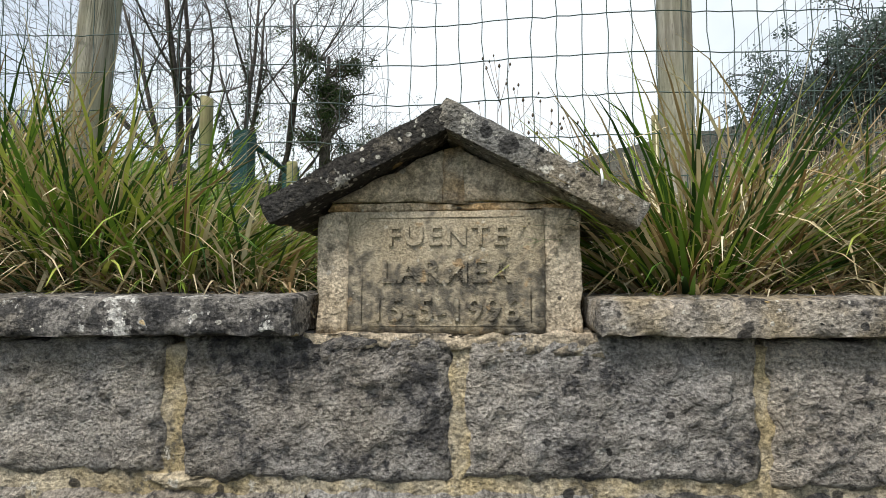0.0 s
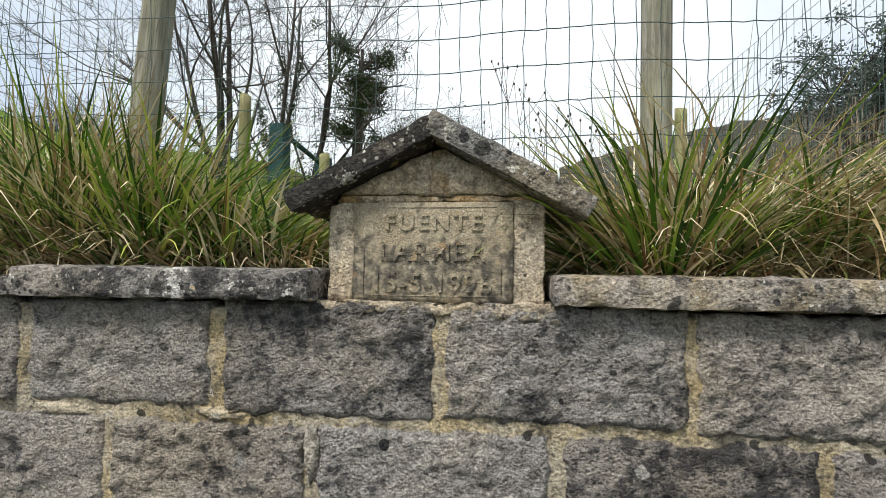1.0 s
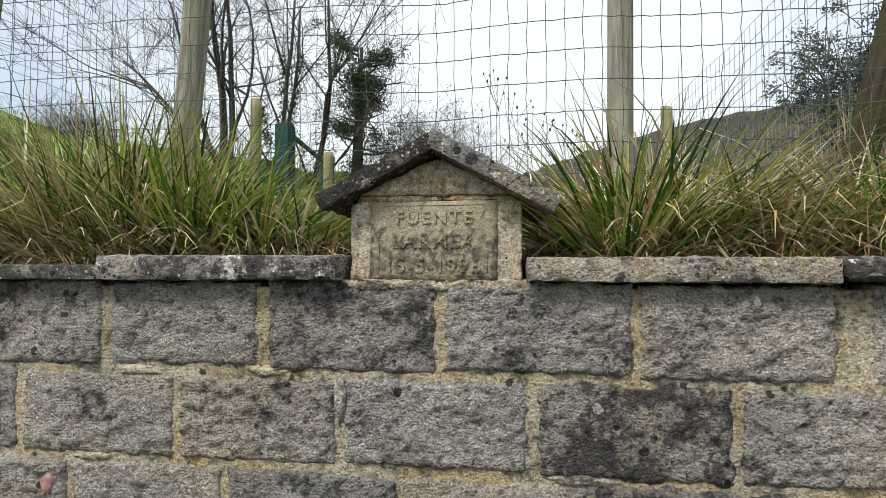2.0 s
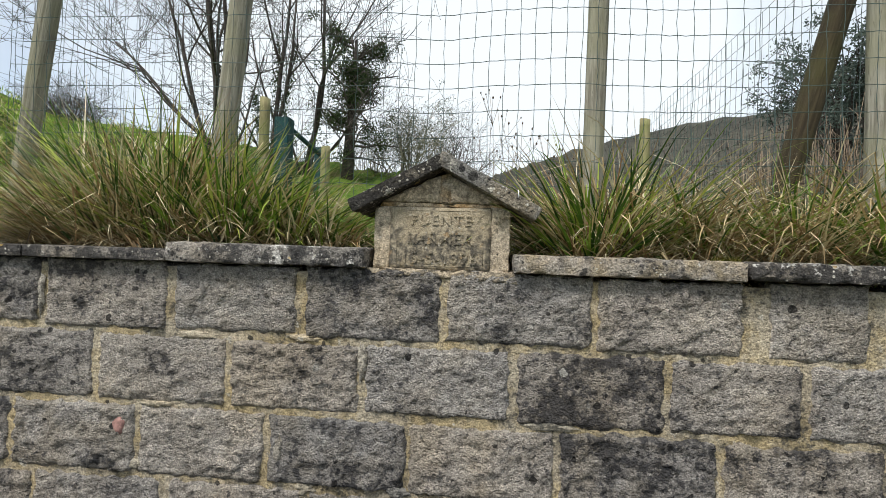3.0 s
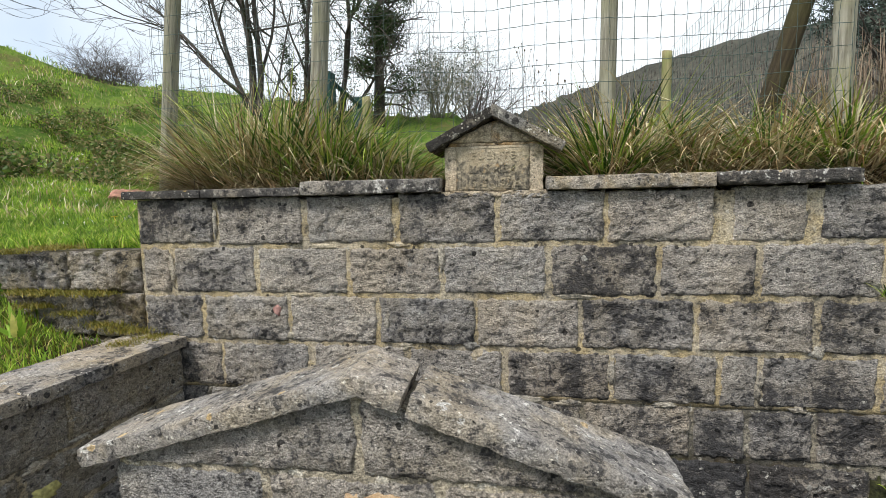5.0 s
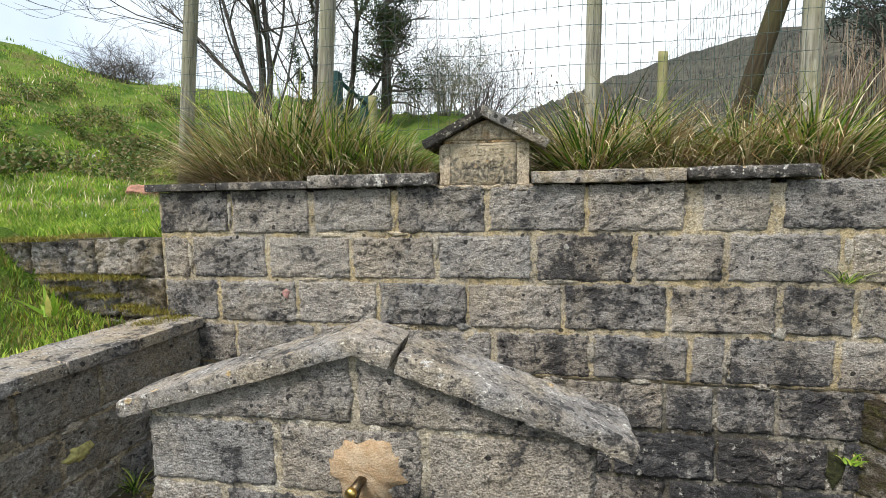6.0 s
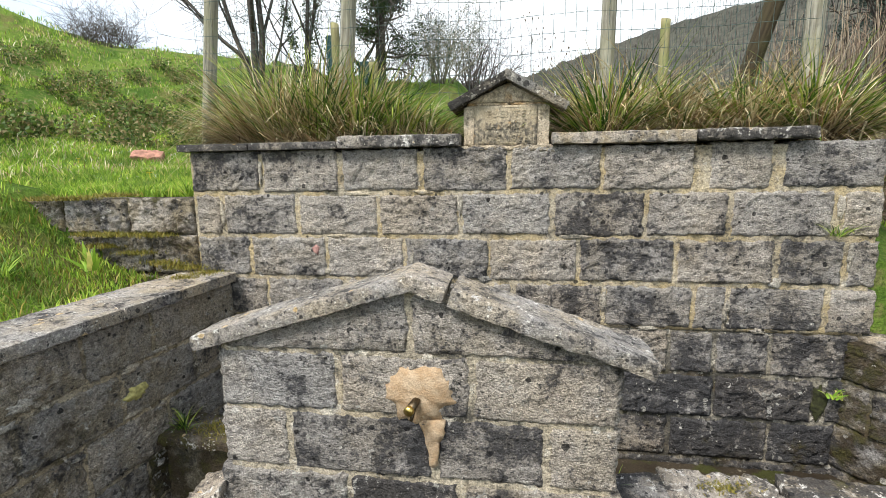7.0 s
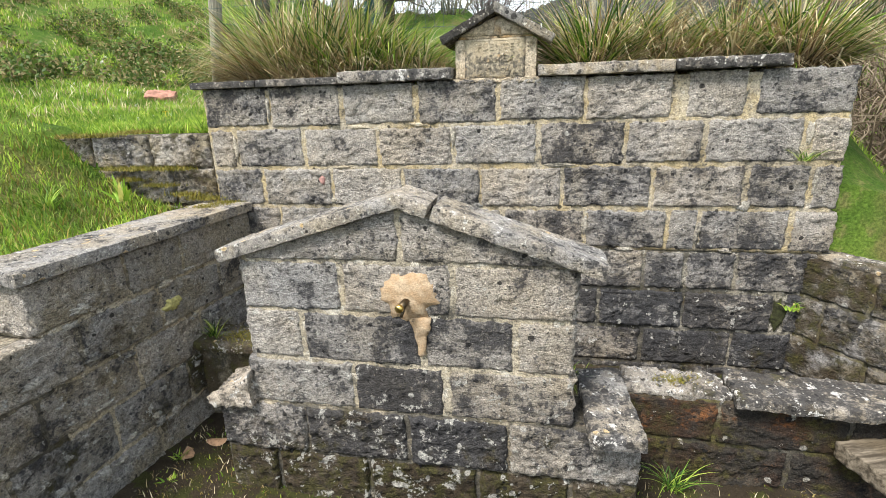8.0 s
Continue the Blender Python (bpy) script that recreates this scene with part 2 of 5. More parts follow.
def blade_material(name, colours, trans=0.35, patchy=0.0):
    """Leaf blades whose colour changes from blade to blade."""
    g = Graph(name, 0.6, 0.3)
    r = g.t.nodes.new("ShaderNodeValToRGB")
    r.color_ramp.interpolation = "LINEAR"
    while len(r.color_ramp.elements) < len(colours):
        r.color_ramp.elements.new(0.5)
    for e, (p, c) in zip(r.color_ramp.elements, colours):
        e.position, e.color = p, (*c, 1)
    g.put(r.inputs["Fac"], g.geo.outputs["Random Per Island"])
    c = g.mix(0.4, r.outputs["Color"], g.mix(g.noise(30, 3), (0.5, 0.5, 0.45), (1.4, 1.4, 1.3)), "MULTIPLY")
    if patchy:
        c = g.mix(patchy, c, g.mix(g.step(g.noise(2.6, 5, 0.7), 0.40, 0.60), (0.62, 0.66, 0.50), (1.75, 1.55, 1.25)), "MULTIPLY")
    t = g.t.nodes.new("ShaderNodeBsdfTranslucent")
    g.put(t.inputs["Color"], c)
    m = g.t.nodes.new("ShaderNodeMixShader")
    m.inputs[0].default_value = trans
    out = g.t.nodes["Material Output"]
    g.t.links.new(g.bsdf.outputs[0], m.inputs[1])
    g.t.links.new(t.outputs[0], m.inputs[2])
    g.t.links.new(m.outputs[0], out.inputs["Surface"])
    return g.done(c)


STRAW2, RUST = (0.42, 0.31, 0.16), (0.24, 0.135, 0.06)
GREEN2 = (0.028, 0.070, 0.013)
M_BLADE_GREEN = blade_material("green_blades", [(0, GREEN2), (0.22, GREEN2), (0.45, (0.085, 0.185, 0.022)), (0.75, (0.23, 0.35, 0.045)), (1, (0.48, 0.52, 0.11))], 0.15)
M_BLADE_DRY = blade_material("dry_blades", [(0, RUST), (0.25, STRAW2), (0.55, (0.58, 0.465, 0.27)), (1, (0.82, 0.73, 0.53))], 0.1)
# dead brown thatch; its darkest tones also paint the shade inside tussocks
M_THATCH = blade_material("dead_thatch_core_shade", [(0, (0.035, 0.024, 0.014)), (0.4, (0.11, 0.065, 0.030)), (0.8, (0.22, 0.135, 0.06)), (1, STRAW2)], 0.05)
M_LAWN = blade_material("lawn_blades", [(0, (0.08, 0.17, 0.02)), (0.45, (0.19, 0.34, 0.045)), (0.86, (0.33, 0.46, 0.08)), (1, (0.50, 0.44, 0.22))], 0.35, 0.9)
M_LEAF = blade_material("dark_leaves", [(0, (0.020, 0.040, 0.014)), (0.6, (0.045, 0.075, 0.024)), (1, (0.09, 0.115, 0.04))], 0.2)
M_EUCALYPT = blade_material("grey_green_leaves", [(0, (0.06, 0.085, 0.07)), (0.6, (0.10, 0.135, 0.11)), (1, (0.17, 0.20, 0.17))], 0.3)
M_BRAMBLE = blade_material("bramble_leaves", [(0, (0.04, 0.075, 0.018)), (0.45, (0.12, 0.19, 0.035)), (0.75, (0.18, 0.15, 0.06)), (1, (0.36, 0.29, 0.14))], 0.3)
M_MOSSLEAF = blade_material("moss_tips", [(0, (0.10, 0.10, 0.02)), (0.5, (0.20, 0.19, 0.03)), (1, (0.30, 0.22, 0.05))], 0.2)
M_REED = blade_material("reed_stems", [(0, (0.10, 0.07, 0.05)), (0.5, (0.20, 0.145, 0.10)), (1, (0.33, 0.265, 0.19))], 0.1)


def wood_material(name, light, dark, green, along="z"):
    g = Graph(name, 0.85, 0.2)
    o = g.t.nodes.new("ShaderNodeTexCoord").outputs["Object"]
    n1 = g.noise(6, 5, 0.65, o, (9, 9, 0.5) if along == "z" else (0.5, 9, 9))
    n2 = g.noise(30, 4, 0.7, o, (6, 6, 0.35) if along == "z" else (0.35, 6, 6))
    c = g.mix(g.step(n1, 0.35, 0.65), dark, light)
    c = g.mix(g.math("MULTIPLY", g.step(g.noise(4, 3, 0.5, o), 0.42, 0.62), 0.6), c, green)
    c = g.mix(g.math("MULTIPLY", g.step(n2, 0.58, 0.68), 0.65), c, (0.09, 0.075, 0.05))
    g.bump(g.math("ADD", n1, n2), 0.006)
    return g.done(c)


M_POST = wood_material("weathered_post", (0.42, 0.395, 0.33), (0.18, 0.165, 0.13), (0.29, 0.285, 0.18))
M_STUB = wood_material("green_tinged_post", (0.33, 0.29, 0.16), (0.22, 0.19, 0.10), (0.23, 0.26, 0.09))
# the brace stands backlit; that shade is put into its wood colour
M_BRACE = wood_material("backlit_brace", (0.065, 0.05, 0.028), (0.030, 0.023, 0.014), (0.065, 0.062, 0.022))
M_PLANK = wood_material("split_grey_wood", (0.27, 0.225, 0.165), (0.07, 0.055, 0.038), (0.15, 0.115, 0.07), "x")


def plain(name, colour, rough=0.6, metal=0.0, scale=40, spread=0.35, bump=0.001):
    g = Graph(name, rough, 0.4)
    g.bsdf.inputs["Metallic"].default_value = metal
    n = g.noise(scale, 4, 0.65)
    g.bump(n, bump)
    return g.done(g.mix(g.step(n, 0.3, 0.7), tuple(v * (1 - spread) for v in colour), tuple(min(1, v * (1 + spread)) for v in colour)))


M_BARK = plain("bark", (0.060, 0.050, 0.042), 0.9, 0, 14, 0.5, 0.01)
M_PALE = plain("pale_twigs", (0.24, 0.225, 0.16), 0.9, 0, 5, 0.3)
M_TWIG = plain("twigs", (0.10, 0.085, 0.075), 0.9, 0, 5, 0.3)
M_WIRE = plain("green_coated_wire", (0.055, 0.085, 0.075), 0.5, 0.0, 60, 0.3)
M_TEAL = plain("dark_teal_paint", (0.008, 0.045, 0.045), 0.85, 0, 20, 0.25)
M_BRASS = plain("tarnished_brass", (0.10, 0.075, 0.045), 0.45, 0.9, 90, 0.4)
M_BRIGHT = plain("worn_brass", (0.62, 0.45, 0.14), 0.3, 1.0, 90, 0.15)
M_RED = plain("red_sandstone", (0.32, 0.16, 0.11), 0.9, 0, 16, 0.4, 0.01)
M_WHITE = plain("white_dropping", (0.80, 0.79, 0.75), 0.8, 0, 90, 0.1)
M_DEADLEAF = plain("dead_leaf", (0.38, 0.23, 0.13), 0.8, 0, 60, 0.35)
M_YELLOW = plain("yellow_petals", (0.75, 0.55, 0.02), 0.6, 0, 60, 0.1)
M_MOSSY_HOLE = plain("mossy_dark_hole", (0.030, 0.032, 0.010), 1.0, 0, 45, 0.6, 0.01)
M_RUST = plain("rust_wash", (0.24, 0.085, 0.022), 0.95, 0, 24, 0.5, 0.004)
M_SEED = plain("seed_heads", (0.10, 0.07, 0.045), 0.9, 0, 90, 0.4)


# ---- builders ----
def mesh_of(name, verts, faces, material, smooth=True, sharp=0):
    me = bpy.data.meshes.new(name)
    me.from_pydata([tuple(v) for v in verts], [], faces)
    me.materials.append(material)
    me.update()
    if smooth:
        me.polygons.foreach_set("use_smooth", [True] * len(me.polygons))
    if sharp:
        me.set_sharp_from_angle(angle=radians(sharp))
    return me


def part(name, me, parent, m=None, label="", colour=None):
    """One mesh object under a thing, a part or a piece of the setting, at m in the parent's own space."""
    ob = new(name, me)
    ob.parent = parent
    if m is not None:
        ob.matrix_basis = m
    if label:
        ob["label"] = label
    ob.color = (0.2, 0.1, 0.0, 0.0)
    if colour:
        ob.color = colour if len(colour) == 4 else (*colour, 0)
    return ob


def empty(name, label, category, m=None, group="", kind=""):
    ob = new(name)
    ob.empty_display_size = 0.05
    if m is not None:
        ob.matrix_basis = m
    return tagged(ob, label, category, group, kind)


def fract(x, y, z, octaves=4):
    return noise.fractal(Vector((x, y, z)), 0.9, 2.1, octaves)


def grid_shell(front, back, nu, nv):
    """A closed shell: front and back give a point for u, v in 0..1. The front has the dense grid."""
    verts, faces = [], []
    for j in range(nv + 1):
        for i in range(nu + 1):
            verts.append(front(i / nu, j / nv))
    w = nu + 1
    for j in range(nv):
        for i in range(nu):
            a = j * w + i
            faces.append((a, a + 1, a + w + 1, a + w))
    ring = [i for i in range(w)] + [j * w + nu for j in range(1, nv + 1)] + [nv * w + i for i in range(nu - 1, -1, -1)] + [j * w for j in range(nv - 1, 0, -1)]
    start = len(verts)
    for k in ring:
        i, j = k % w, k // w
        verts.append(back(i / nu, j / nv))
    n = len(ring)
    for k in range(n):
        a, b = ring[k], ring[(k + 1) % n]
        faces.append((b, a, start + k, start + (k + 1) % n))
    faces.append(tuple(start + k for k in range(n - 1, -1, -1)))
    return verts, faces


def block_mesh(x0, x1, z0, z1, seed, proud=0.006, deep=0.06, top=None, cell=0.0085, material=None, wild=1.0):
    """A split-faced block: its face bulges from the joint and breaks up. The wall's outside is -y."""
    nu, nv = max(4, round((x1 - x0) / cell)), max(4, round((z1 - z0) / cell))
    rng = random.Random(seed)
    ox, oz, tilt, skew = rng.uniform(0, 50), rng.uniform(0, 50), rng.uniform(-0.003, 0.003), rng.uniform(-0.003, 0.003)

    def at(u, v):
        x = x0 + (x1 - x0) * u
        zt = top(x) if top else z1
        return x, z0 + (zt - z0) * v

    def front(u, v):
        x, z = at(u, v)
        e = min(u * (x1 - x0), (1 - u) * (x1 - x0), v * (z1 - z0), (1 - v) * (z1 - z0))
        k = min(1, e / 0.007)
        k = k * k * (3 - 2 * k)
        n_low, n_mid, n_hi = fract(x * 5 + ox, seed, z * 7 + oz, 3), fract(x * 19 + ox, seed, z * 26 + oz, 3), fract(x * 60 + ox, seed, z * 75 + oz, 2)
        n_grit = fract(x * 130 + ox, seed, z * 150 + oz, 2)
        d = proud + wild * (0.005 * n_low + 0.0105 * n_mid + 0.0100 * n_hi + 0.0040 * n_grit) + tilt * (u - 0.5) * 2 + skew * (v - 0.5) * 2
        wob = (1 - k) * 0.011
        return x + wob * fract(z * 30 + ox, seed, 3.3, 2), -0.001 - k * max(d, 0.005), z + wob * fract(x * 30 + oz, seed, 7.7, 2)

    verts, faces = grid_shell(front, lambda u, v: (at(u, v)[0], deep, at(u, v)[1]), nu, nv)
    return mesh_of("block", verts, faces, material or M_BLOCK)


def lay(wall, rows, seed, lichen, joint=0.011, cell=0.0085, deep=0.06, material=None, wild=1.0):
    """Lays courses of blocks on a wall. rows: bottom, top, edges; an edge may be a pair (a wide joint)."""
    rng = random.Random(seed)
    for k, (z0, z1, edges) in enumerate(rows):
        for i in range(len(edges) - 1):
            a, b = edges[i], edges[i + 1]
            a = a[1] if isinstance(a, tuple) else a + rng.uniform(0.6, 1.3) * joint * (0.3 if i == 0 else 1)
            b = b[0] if isinstance(b, tuple) else b - rng.uniform(0.4, 1.0) * joint * (0.1 if i == len(edges) - 2 else 1)
            me = block_mesh(a, b, z0 + rng.uniform(0.3, 0.9) * joint, z1 - rng.uniform(0.5, 1.2) * joint, seed + k * 37 + i, deep=deep, cell=cell, proud=rng.uniform(0.004, 0.009) * wild, material=material, wild=wild)
            part("block", me, wall, colour=lichen((a + b) / 2, (z0 + z1) / 2, rng))


def body_mesh(x0, x1, z0, z1, y0, y1, material, cell=0.03, rough=0.003, top=None):
    nu, nv = max(3, round((x1 - x0) / cell)), max(3, round((z1 - z0) / cell))

    def pt(u, v, y):
        x = x0 + (x1 - x0) * u
        zt = top(x) if top else z1
        return (x, y + (rough * fract(x * 22, 1.7, zt * v * 22 + z0, 3) if y == y0 else 0), z0 + (zt - z0) * v)

    verts, faces = grid_shell(lambda u, v: pt(u, v, y0), lambda u, v: pt(u, v, y1), nu, nv)
    return mesh_of("wall", verts, faces, material)


def slab_mesh(x0, x1, y0, y1, z0, z1, seed, material, rough=0.006, cell=0.016, rise=None, round_edge=0.006, chip=0.012):
    """A worn slab: all six sides with rounded, chipped edges. rise(x) lifts it along its length."""
    nx, ny, nz = max(3, round((x1 - x0) / cell)), max(3, round((y1 - y0) / cell)), max(3, round((z1 - z0) / cell))
    verts, faces, index = [], [], {}
    rng = random.Random(seed)
    o = rng.uniform(0, 40)

    def vert(i, j, k):
        key = (i, j, k)
        if key in index:
            return index[key]
        p = Vector((x0 + (x1 - x0) * i / nx, y0 + (y1 - y0) * j / ny, z0 + (z1 - z0) * k / nz))
        c = Vector((min(max(p.x, x0 + round_edge), x1 - round_edge), min(max(p.y, y0 + round_edge), y1 - round_edge), min(max(p.z, z0 + round_edge), z1 - round_edge)))
        d = p - c
        if d.length > 1e-6:
            sides = (abs(d.x) > 1e-6) + (abs(d.y) > 1e-6) + (abs(d.z) > 1e-6)
            n = d.normalized()
            wear = chip * (max(0, fract(p.x * 22 + o, p.y * 22, p.z * 22 + seed, 3)) * 0.9 if sides > 1 else 0)
            p = c + n * (round_edge - wear)
            p += n * rough * fract(p.x * 34 + o, p.y * 34, p.z * 34, 3) * 0.7
            p += n * rough * fract(p.x * 9 + o, p.y * 9, p.z * 9, 2) * 0.35
        if rise:
            p.z += rise(p.x)
        index[key] = len(verts)
        verts.append(p)
        return index[key]

    for i in range(nx):
        for j in range(ny):
            faces.append((vert(i, j, nz), vert(i + 1, j, nz), vert(i + 1, j + 1, nz), vert(i, j + 1, nz)))
            faces.append((vert(i, j, 0), vert(i, j + 1, 0), vert(i + 1, j + 1, 0), vert(i + 1, j, 0)))
        for k in range(nz):
            faces.append((vert(i, 0, k), vert(i + 1, 0, k), vert(i + 1, 0, k + 1), vert(i, 0, k + 1)))
            faces.append((vert(i, ny, k), vert(i, ny, k + 1), vert(i + 1, ny, k + 1), vert(i + 1, ny, k)))
    for j in range(ny):
        for k in range(nz):
            faces.append((vert(0, j, k), vert(0, j, k + 1), vert(0, j + 1, k + 1), vert(0, j + 1, k)))
            faces.append((vert(nx, j, k), vert(nx, j + 1, k), vert(nx, j + 1, k + 1), vert(nx, j, k + 1)))
    return mesh_of("slab", verts, faces, material, sharp=42)


def tube(verts, faces, pts, radii, sides=5):
    """Adds a tapered tube along pts to verts and faces."""
    base = len(verts)
    n = len(pts)
    for k, p in enumerate(pts):
        d = (pts[min(k + 1, n - 1)] - pts[max(k - 1, 0)]).normalized()
        a = d.cross(Vector((0.31, 0.95, 0.08))).normalized()
        b = d.cross(a)
        for s in range(sides):
            w = 2 * math.pi * s / sides
            verts.append(p + (a * math.cos(w) + b * math.sin(w)) * radii[k])
    for k in range(n - 1):
        for s in range(sides):
            q, r = base + k * sides + s, base + k * sides + (s + 1) % sides
            faces.append((q, r, r + sides, q + sides))
    faces.append(tuple(base + s for s in range(sides - 1, -1, -1)))
    faces.append(tuple(base + (n - 1) * sides + s for s in range(sides)))


def blade(verts, faces, root, lean, length, width, droop, segs, rng, fold=0):
    """Adds one flat, arching blade. lean: horizontal unit vector times spread; droop bends it over."""
    base = len(verts)
    side = Vector((-lean.y, lean.x, 0))
    if side.length < 1e-4:
        side = Vector((1, 0, 0))
    side.normalize()
    turn = rng.uniform(-0.9, 0.9)
    side = (side * math.cos(turn) + Vector((lean.x, lean.y, 0)).normalized() * math.sin(turn)).normalized() if lean.length > 1e-4 else side
    p, up = root.copy(), Vector((lean.x, lean.y, 1)).normalized()
    flat = Vector((lean.x, lean.y, 0)).normalized() if lean.length > 1e-4 else Vector((1, 0, 0))
    for k in range(segs + 1):
        f = k / segs
        w = width * (1 - f ** 1.6) * (0.6 + 0.4 * min(1, f * 5)) + 0.0004
        verts.append(p - side * w / 2)
        verts.append(p + side * w / 2)
        up = (up + (flat * 0.55 + Vector((0, 0, -1.0))) * droop * (f + 0.15) / segs * 2.2).normalized()
        if k == fold and fold:
            up = (up + Vector((rng.gauss(0, 0.8), rng.gauss(0, 0.8), -rng.uniform(0.4, 1.4)))).normalized()
        p = p + up * length / segs
    for k in range(segs):
        a = base + 2 * k
        faces.append((a, a + 1, a + 3, a + 2))


# ---- ground ----
def smooth(a, b, x):
    t = min(1, max(0, (x - a) / (b - a)))
    return t * t * (3 - 2 * t)


RIDGE = [(-180, 3), (-110, 8), (-70, 15), (-53, 14), (-50, 13.2), (-45, 12.3), (-40, 12.0), (-35, 11.8), (-28, 11.4), (-20, 10.6), (-10, 10.3), (0, 9.8), (10, 12.8), (17, 14.5), (26, 15.3), (40, 15.5), (70, 14), (110, 6), (180, 3)]


def ridge(az):
    """How steeply the skyline stands over the yard, in degrees, by bearing."""
    for (a, p), (b, q) in zip(RIDGE, RIDGE[1:]):
        if az <= b:
            return p + (q - p) * (az - a) / (b - a)
    return 3


def hill(x, y):
    """The valley's slopes, by bearing and distance from the yard."""
    dx, dy = x - 0.1, y + 1.5
    d, az = math.hypot(dx, dy), math.degrees(math.atan2(dx, dy))
    far = 21 - 6.5 * smooth(-35, -26, az) + 75 * smooth(-8, 8, az)
    s = max(0, d - 4.5) / (far - 4.5)
    el = ridge(az) * (s ** 0.8 if s < 1 else max(0.3, 1 - 0.25 * (s - 1)))
    z = 1.50 + d * math.tan(radians(el))
    if az > 20:
        lawn = 0.75 + 0.02 * max(0, d - 4) + 1.6 * smooth(6.8, 9, d)
        z += (lawn - z) * smooth(22, 28, az) * (1 - smooth(9, 30, d))
    bumps = 0.24 * fract(x * 0.55, y * 0.55, 0.3, 4) + 0.18 * fract(x * 1.5, y * 1.5, 2.3, 3) + 0.07 * abs(fract(x * 3.1, y * 3.1, 4.4, 3)) * (1 - smooth(12, 25, d))
    if az < -25:
        bumps += 0.16 * max(0, math.sin(z * 7.0 + 2.2 * fract(x * 0.35, y * 0.35, 8.0, 2))) ** 3
    return z + bumps * smooth(5, 10, d) * (1 + min(d, 100) * 0.012)


def ground_z(x, y):
    wall_l = -1.60 + 0.095 * y if y > -1.30 else -1.72
    bend = 1.56 - 0.607 * y
    if y < 0.12:
        if wall_l < x < bend and y > -1.25 or (y <= -1.25 and x > -1.72 and x < bend + 0.0):
            return 0.0 + 0.012 * fract(x * 5, y * 5, 0.5, 3) + 0.05 * smooth(-0.75, -0.55, y) * smooth(0.5, 0.7, x)
        if x >= bend:
            return 0.74 + 0.02 * fract(x, y, 2.0, 3)
        if y > -1.25 or x < -1.72:
            low = 0.97 + 0.44 * min(1, max(0, (-1.80 - x) / 0.72)) ** 1.8 * (0.35 + 0.65 * smooth(-1.0, -0.15, y)) - 0.12 * smooth(-0.3, -1.6, y) + 0.25 * smooth(-2.3, -3.6, x)
            return low + 0.02 * fract(x * 3, y * 3, 1.0, 3) if y < 0.03 else max(low, 1.36)
    z = hill(x, y)
    if -1.52 < x < 1.52 and y < 4:
        bed = 1.585 + 0.05 * smooth(0.6, 3, y)
        return bed + (z - bed) * smooth(1.5, 4, y) + 0.012 * fract(x * 6, y * 6, 0, 3)
    if y < 4 and x <= -1.52:
        edge = 1.37 + 0.10 * smooth(0.2, 1.6, y)
        return edge + (z - edge) * smooth(1.2, 4.5, math.hypot(x + 1.5, y))
    if y < 4 and x >= 1.52:
        return 0.75 + (1.60 - 0.75) * (1 - smooth(1.52, 2.5, x)) * (0.4 + 0.6 * smooth(0.1, 0.9, y))
    return z


def spaced(near, step, far, growth):
    v = [0.0]
    while v[-1] < near:
        v.append(v[-1] + step)
    s = step
    while v[-1] < far:
        s *= growth
        v.append(v[-1] + s)
    return v


side = spaced(3.0, 0.045, 420, 1.09)
xs = [-v for v in side[:0:-1]] + side
ys = [-v for v in spaced(3.2, 0.05, 120, 1.2)[:0:-1]] + spaced(1.2, 0.045, 420, 1.075)
g_verts = [(x, y, ground_z(x, y)) for y in ys for x in xs]
g_faces = [(j * len(xs) + i, j * len(xs) + i + 1, (j + 1) * len(xs) + i + 1, (j + 1) * len(xs) + i) for j in range(len(ys) - 1) for i in range(len(xs) - 1)]
g_mesh = mesh_of("ground", g_verts, g_faces, M_TURF)
g_mesh.materials.append(M_EARTH)
g_mesh.materials.append(M_MOOR)
for poly in g_mesh.polygons:
    c = poly.center
    az = math.degrees(math.atan2(c.x - 0.1, c.y + 1.5))
    if c.z < 0.3 and abs(c.x) < 6 or (abs(c.x) < 1.55 and 0 < c.y < 1.0) or (-1.95 < c.x < -1.6 and -0.3 < c.y < 0.05):
        poly.material_index = 1
    elif math.hypot(c.x, c.y) > 14 and az > -30 + 6 * fract(c.x * 0.1, c.y * 0.1, 0, 2):
        poly.material_index = 2
tagged(new("ground", g_mesh), "uneven grassy hillside with a mossy earth yard", "ground", kind="structure")


# ---- walls ----
DARK_BLOCKS = [(-0.2, 1.5, 0.42), (0.2, 1.5, 0.36), (0.6, 1.5, 0.2), (-1.35, 1.5, 0.55), (-0.97, 1.5, 0.42), (1.3, 1.5, 0.5), (0.4, 1.3, 0.54), (-0.4, 1.3, 0.34), (0.0, 1.3, 0.14), (0.75, 1.3, 0.4), (-1.2, 1.3, 0.45), (0.5, 1.1, 0.52), (0.9, 1.1, 0.42),
    (0.1, 1.1, 0.22), (-0.28, 1.1, 0.42), (0.2, 0.9, 0.6), (0.6, 0.9, 0.5), (-0.15, 0.9, 0.2), (1.1, 0.9, 0.5)]


def lichen_back(x, z, rng):
    dark = 0.16 + 0.50 * smooth(1.0, 0.4, z) + 0.25 * smooth(0.3, 1.4, x) * smooth(1.45, 1.0, z) + 0.3 * smooth(-1.0, -1.45, x) + rng.uniform(-0.08, 0.08)
    for bx, bz, d in DARK_BLOCKS:
        if abs(x - bx) < 0.13 and abs(z - bz) < 0.09:
            dark = d
    return (min(1, dark), 0.05 + 0.45 * smooth(1.1, 0.3, z) + rng.uniform(0, 0.1), rng.uniform(0, 0.3), 0.45 * smooth(-1.2, -1.5, x) * smooth(1.45, 1.2, z) + 0.4 * smooth(0.45, 0.2, z))


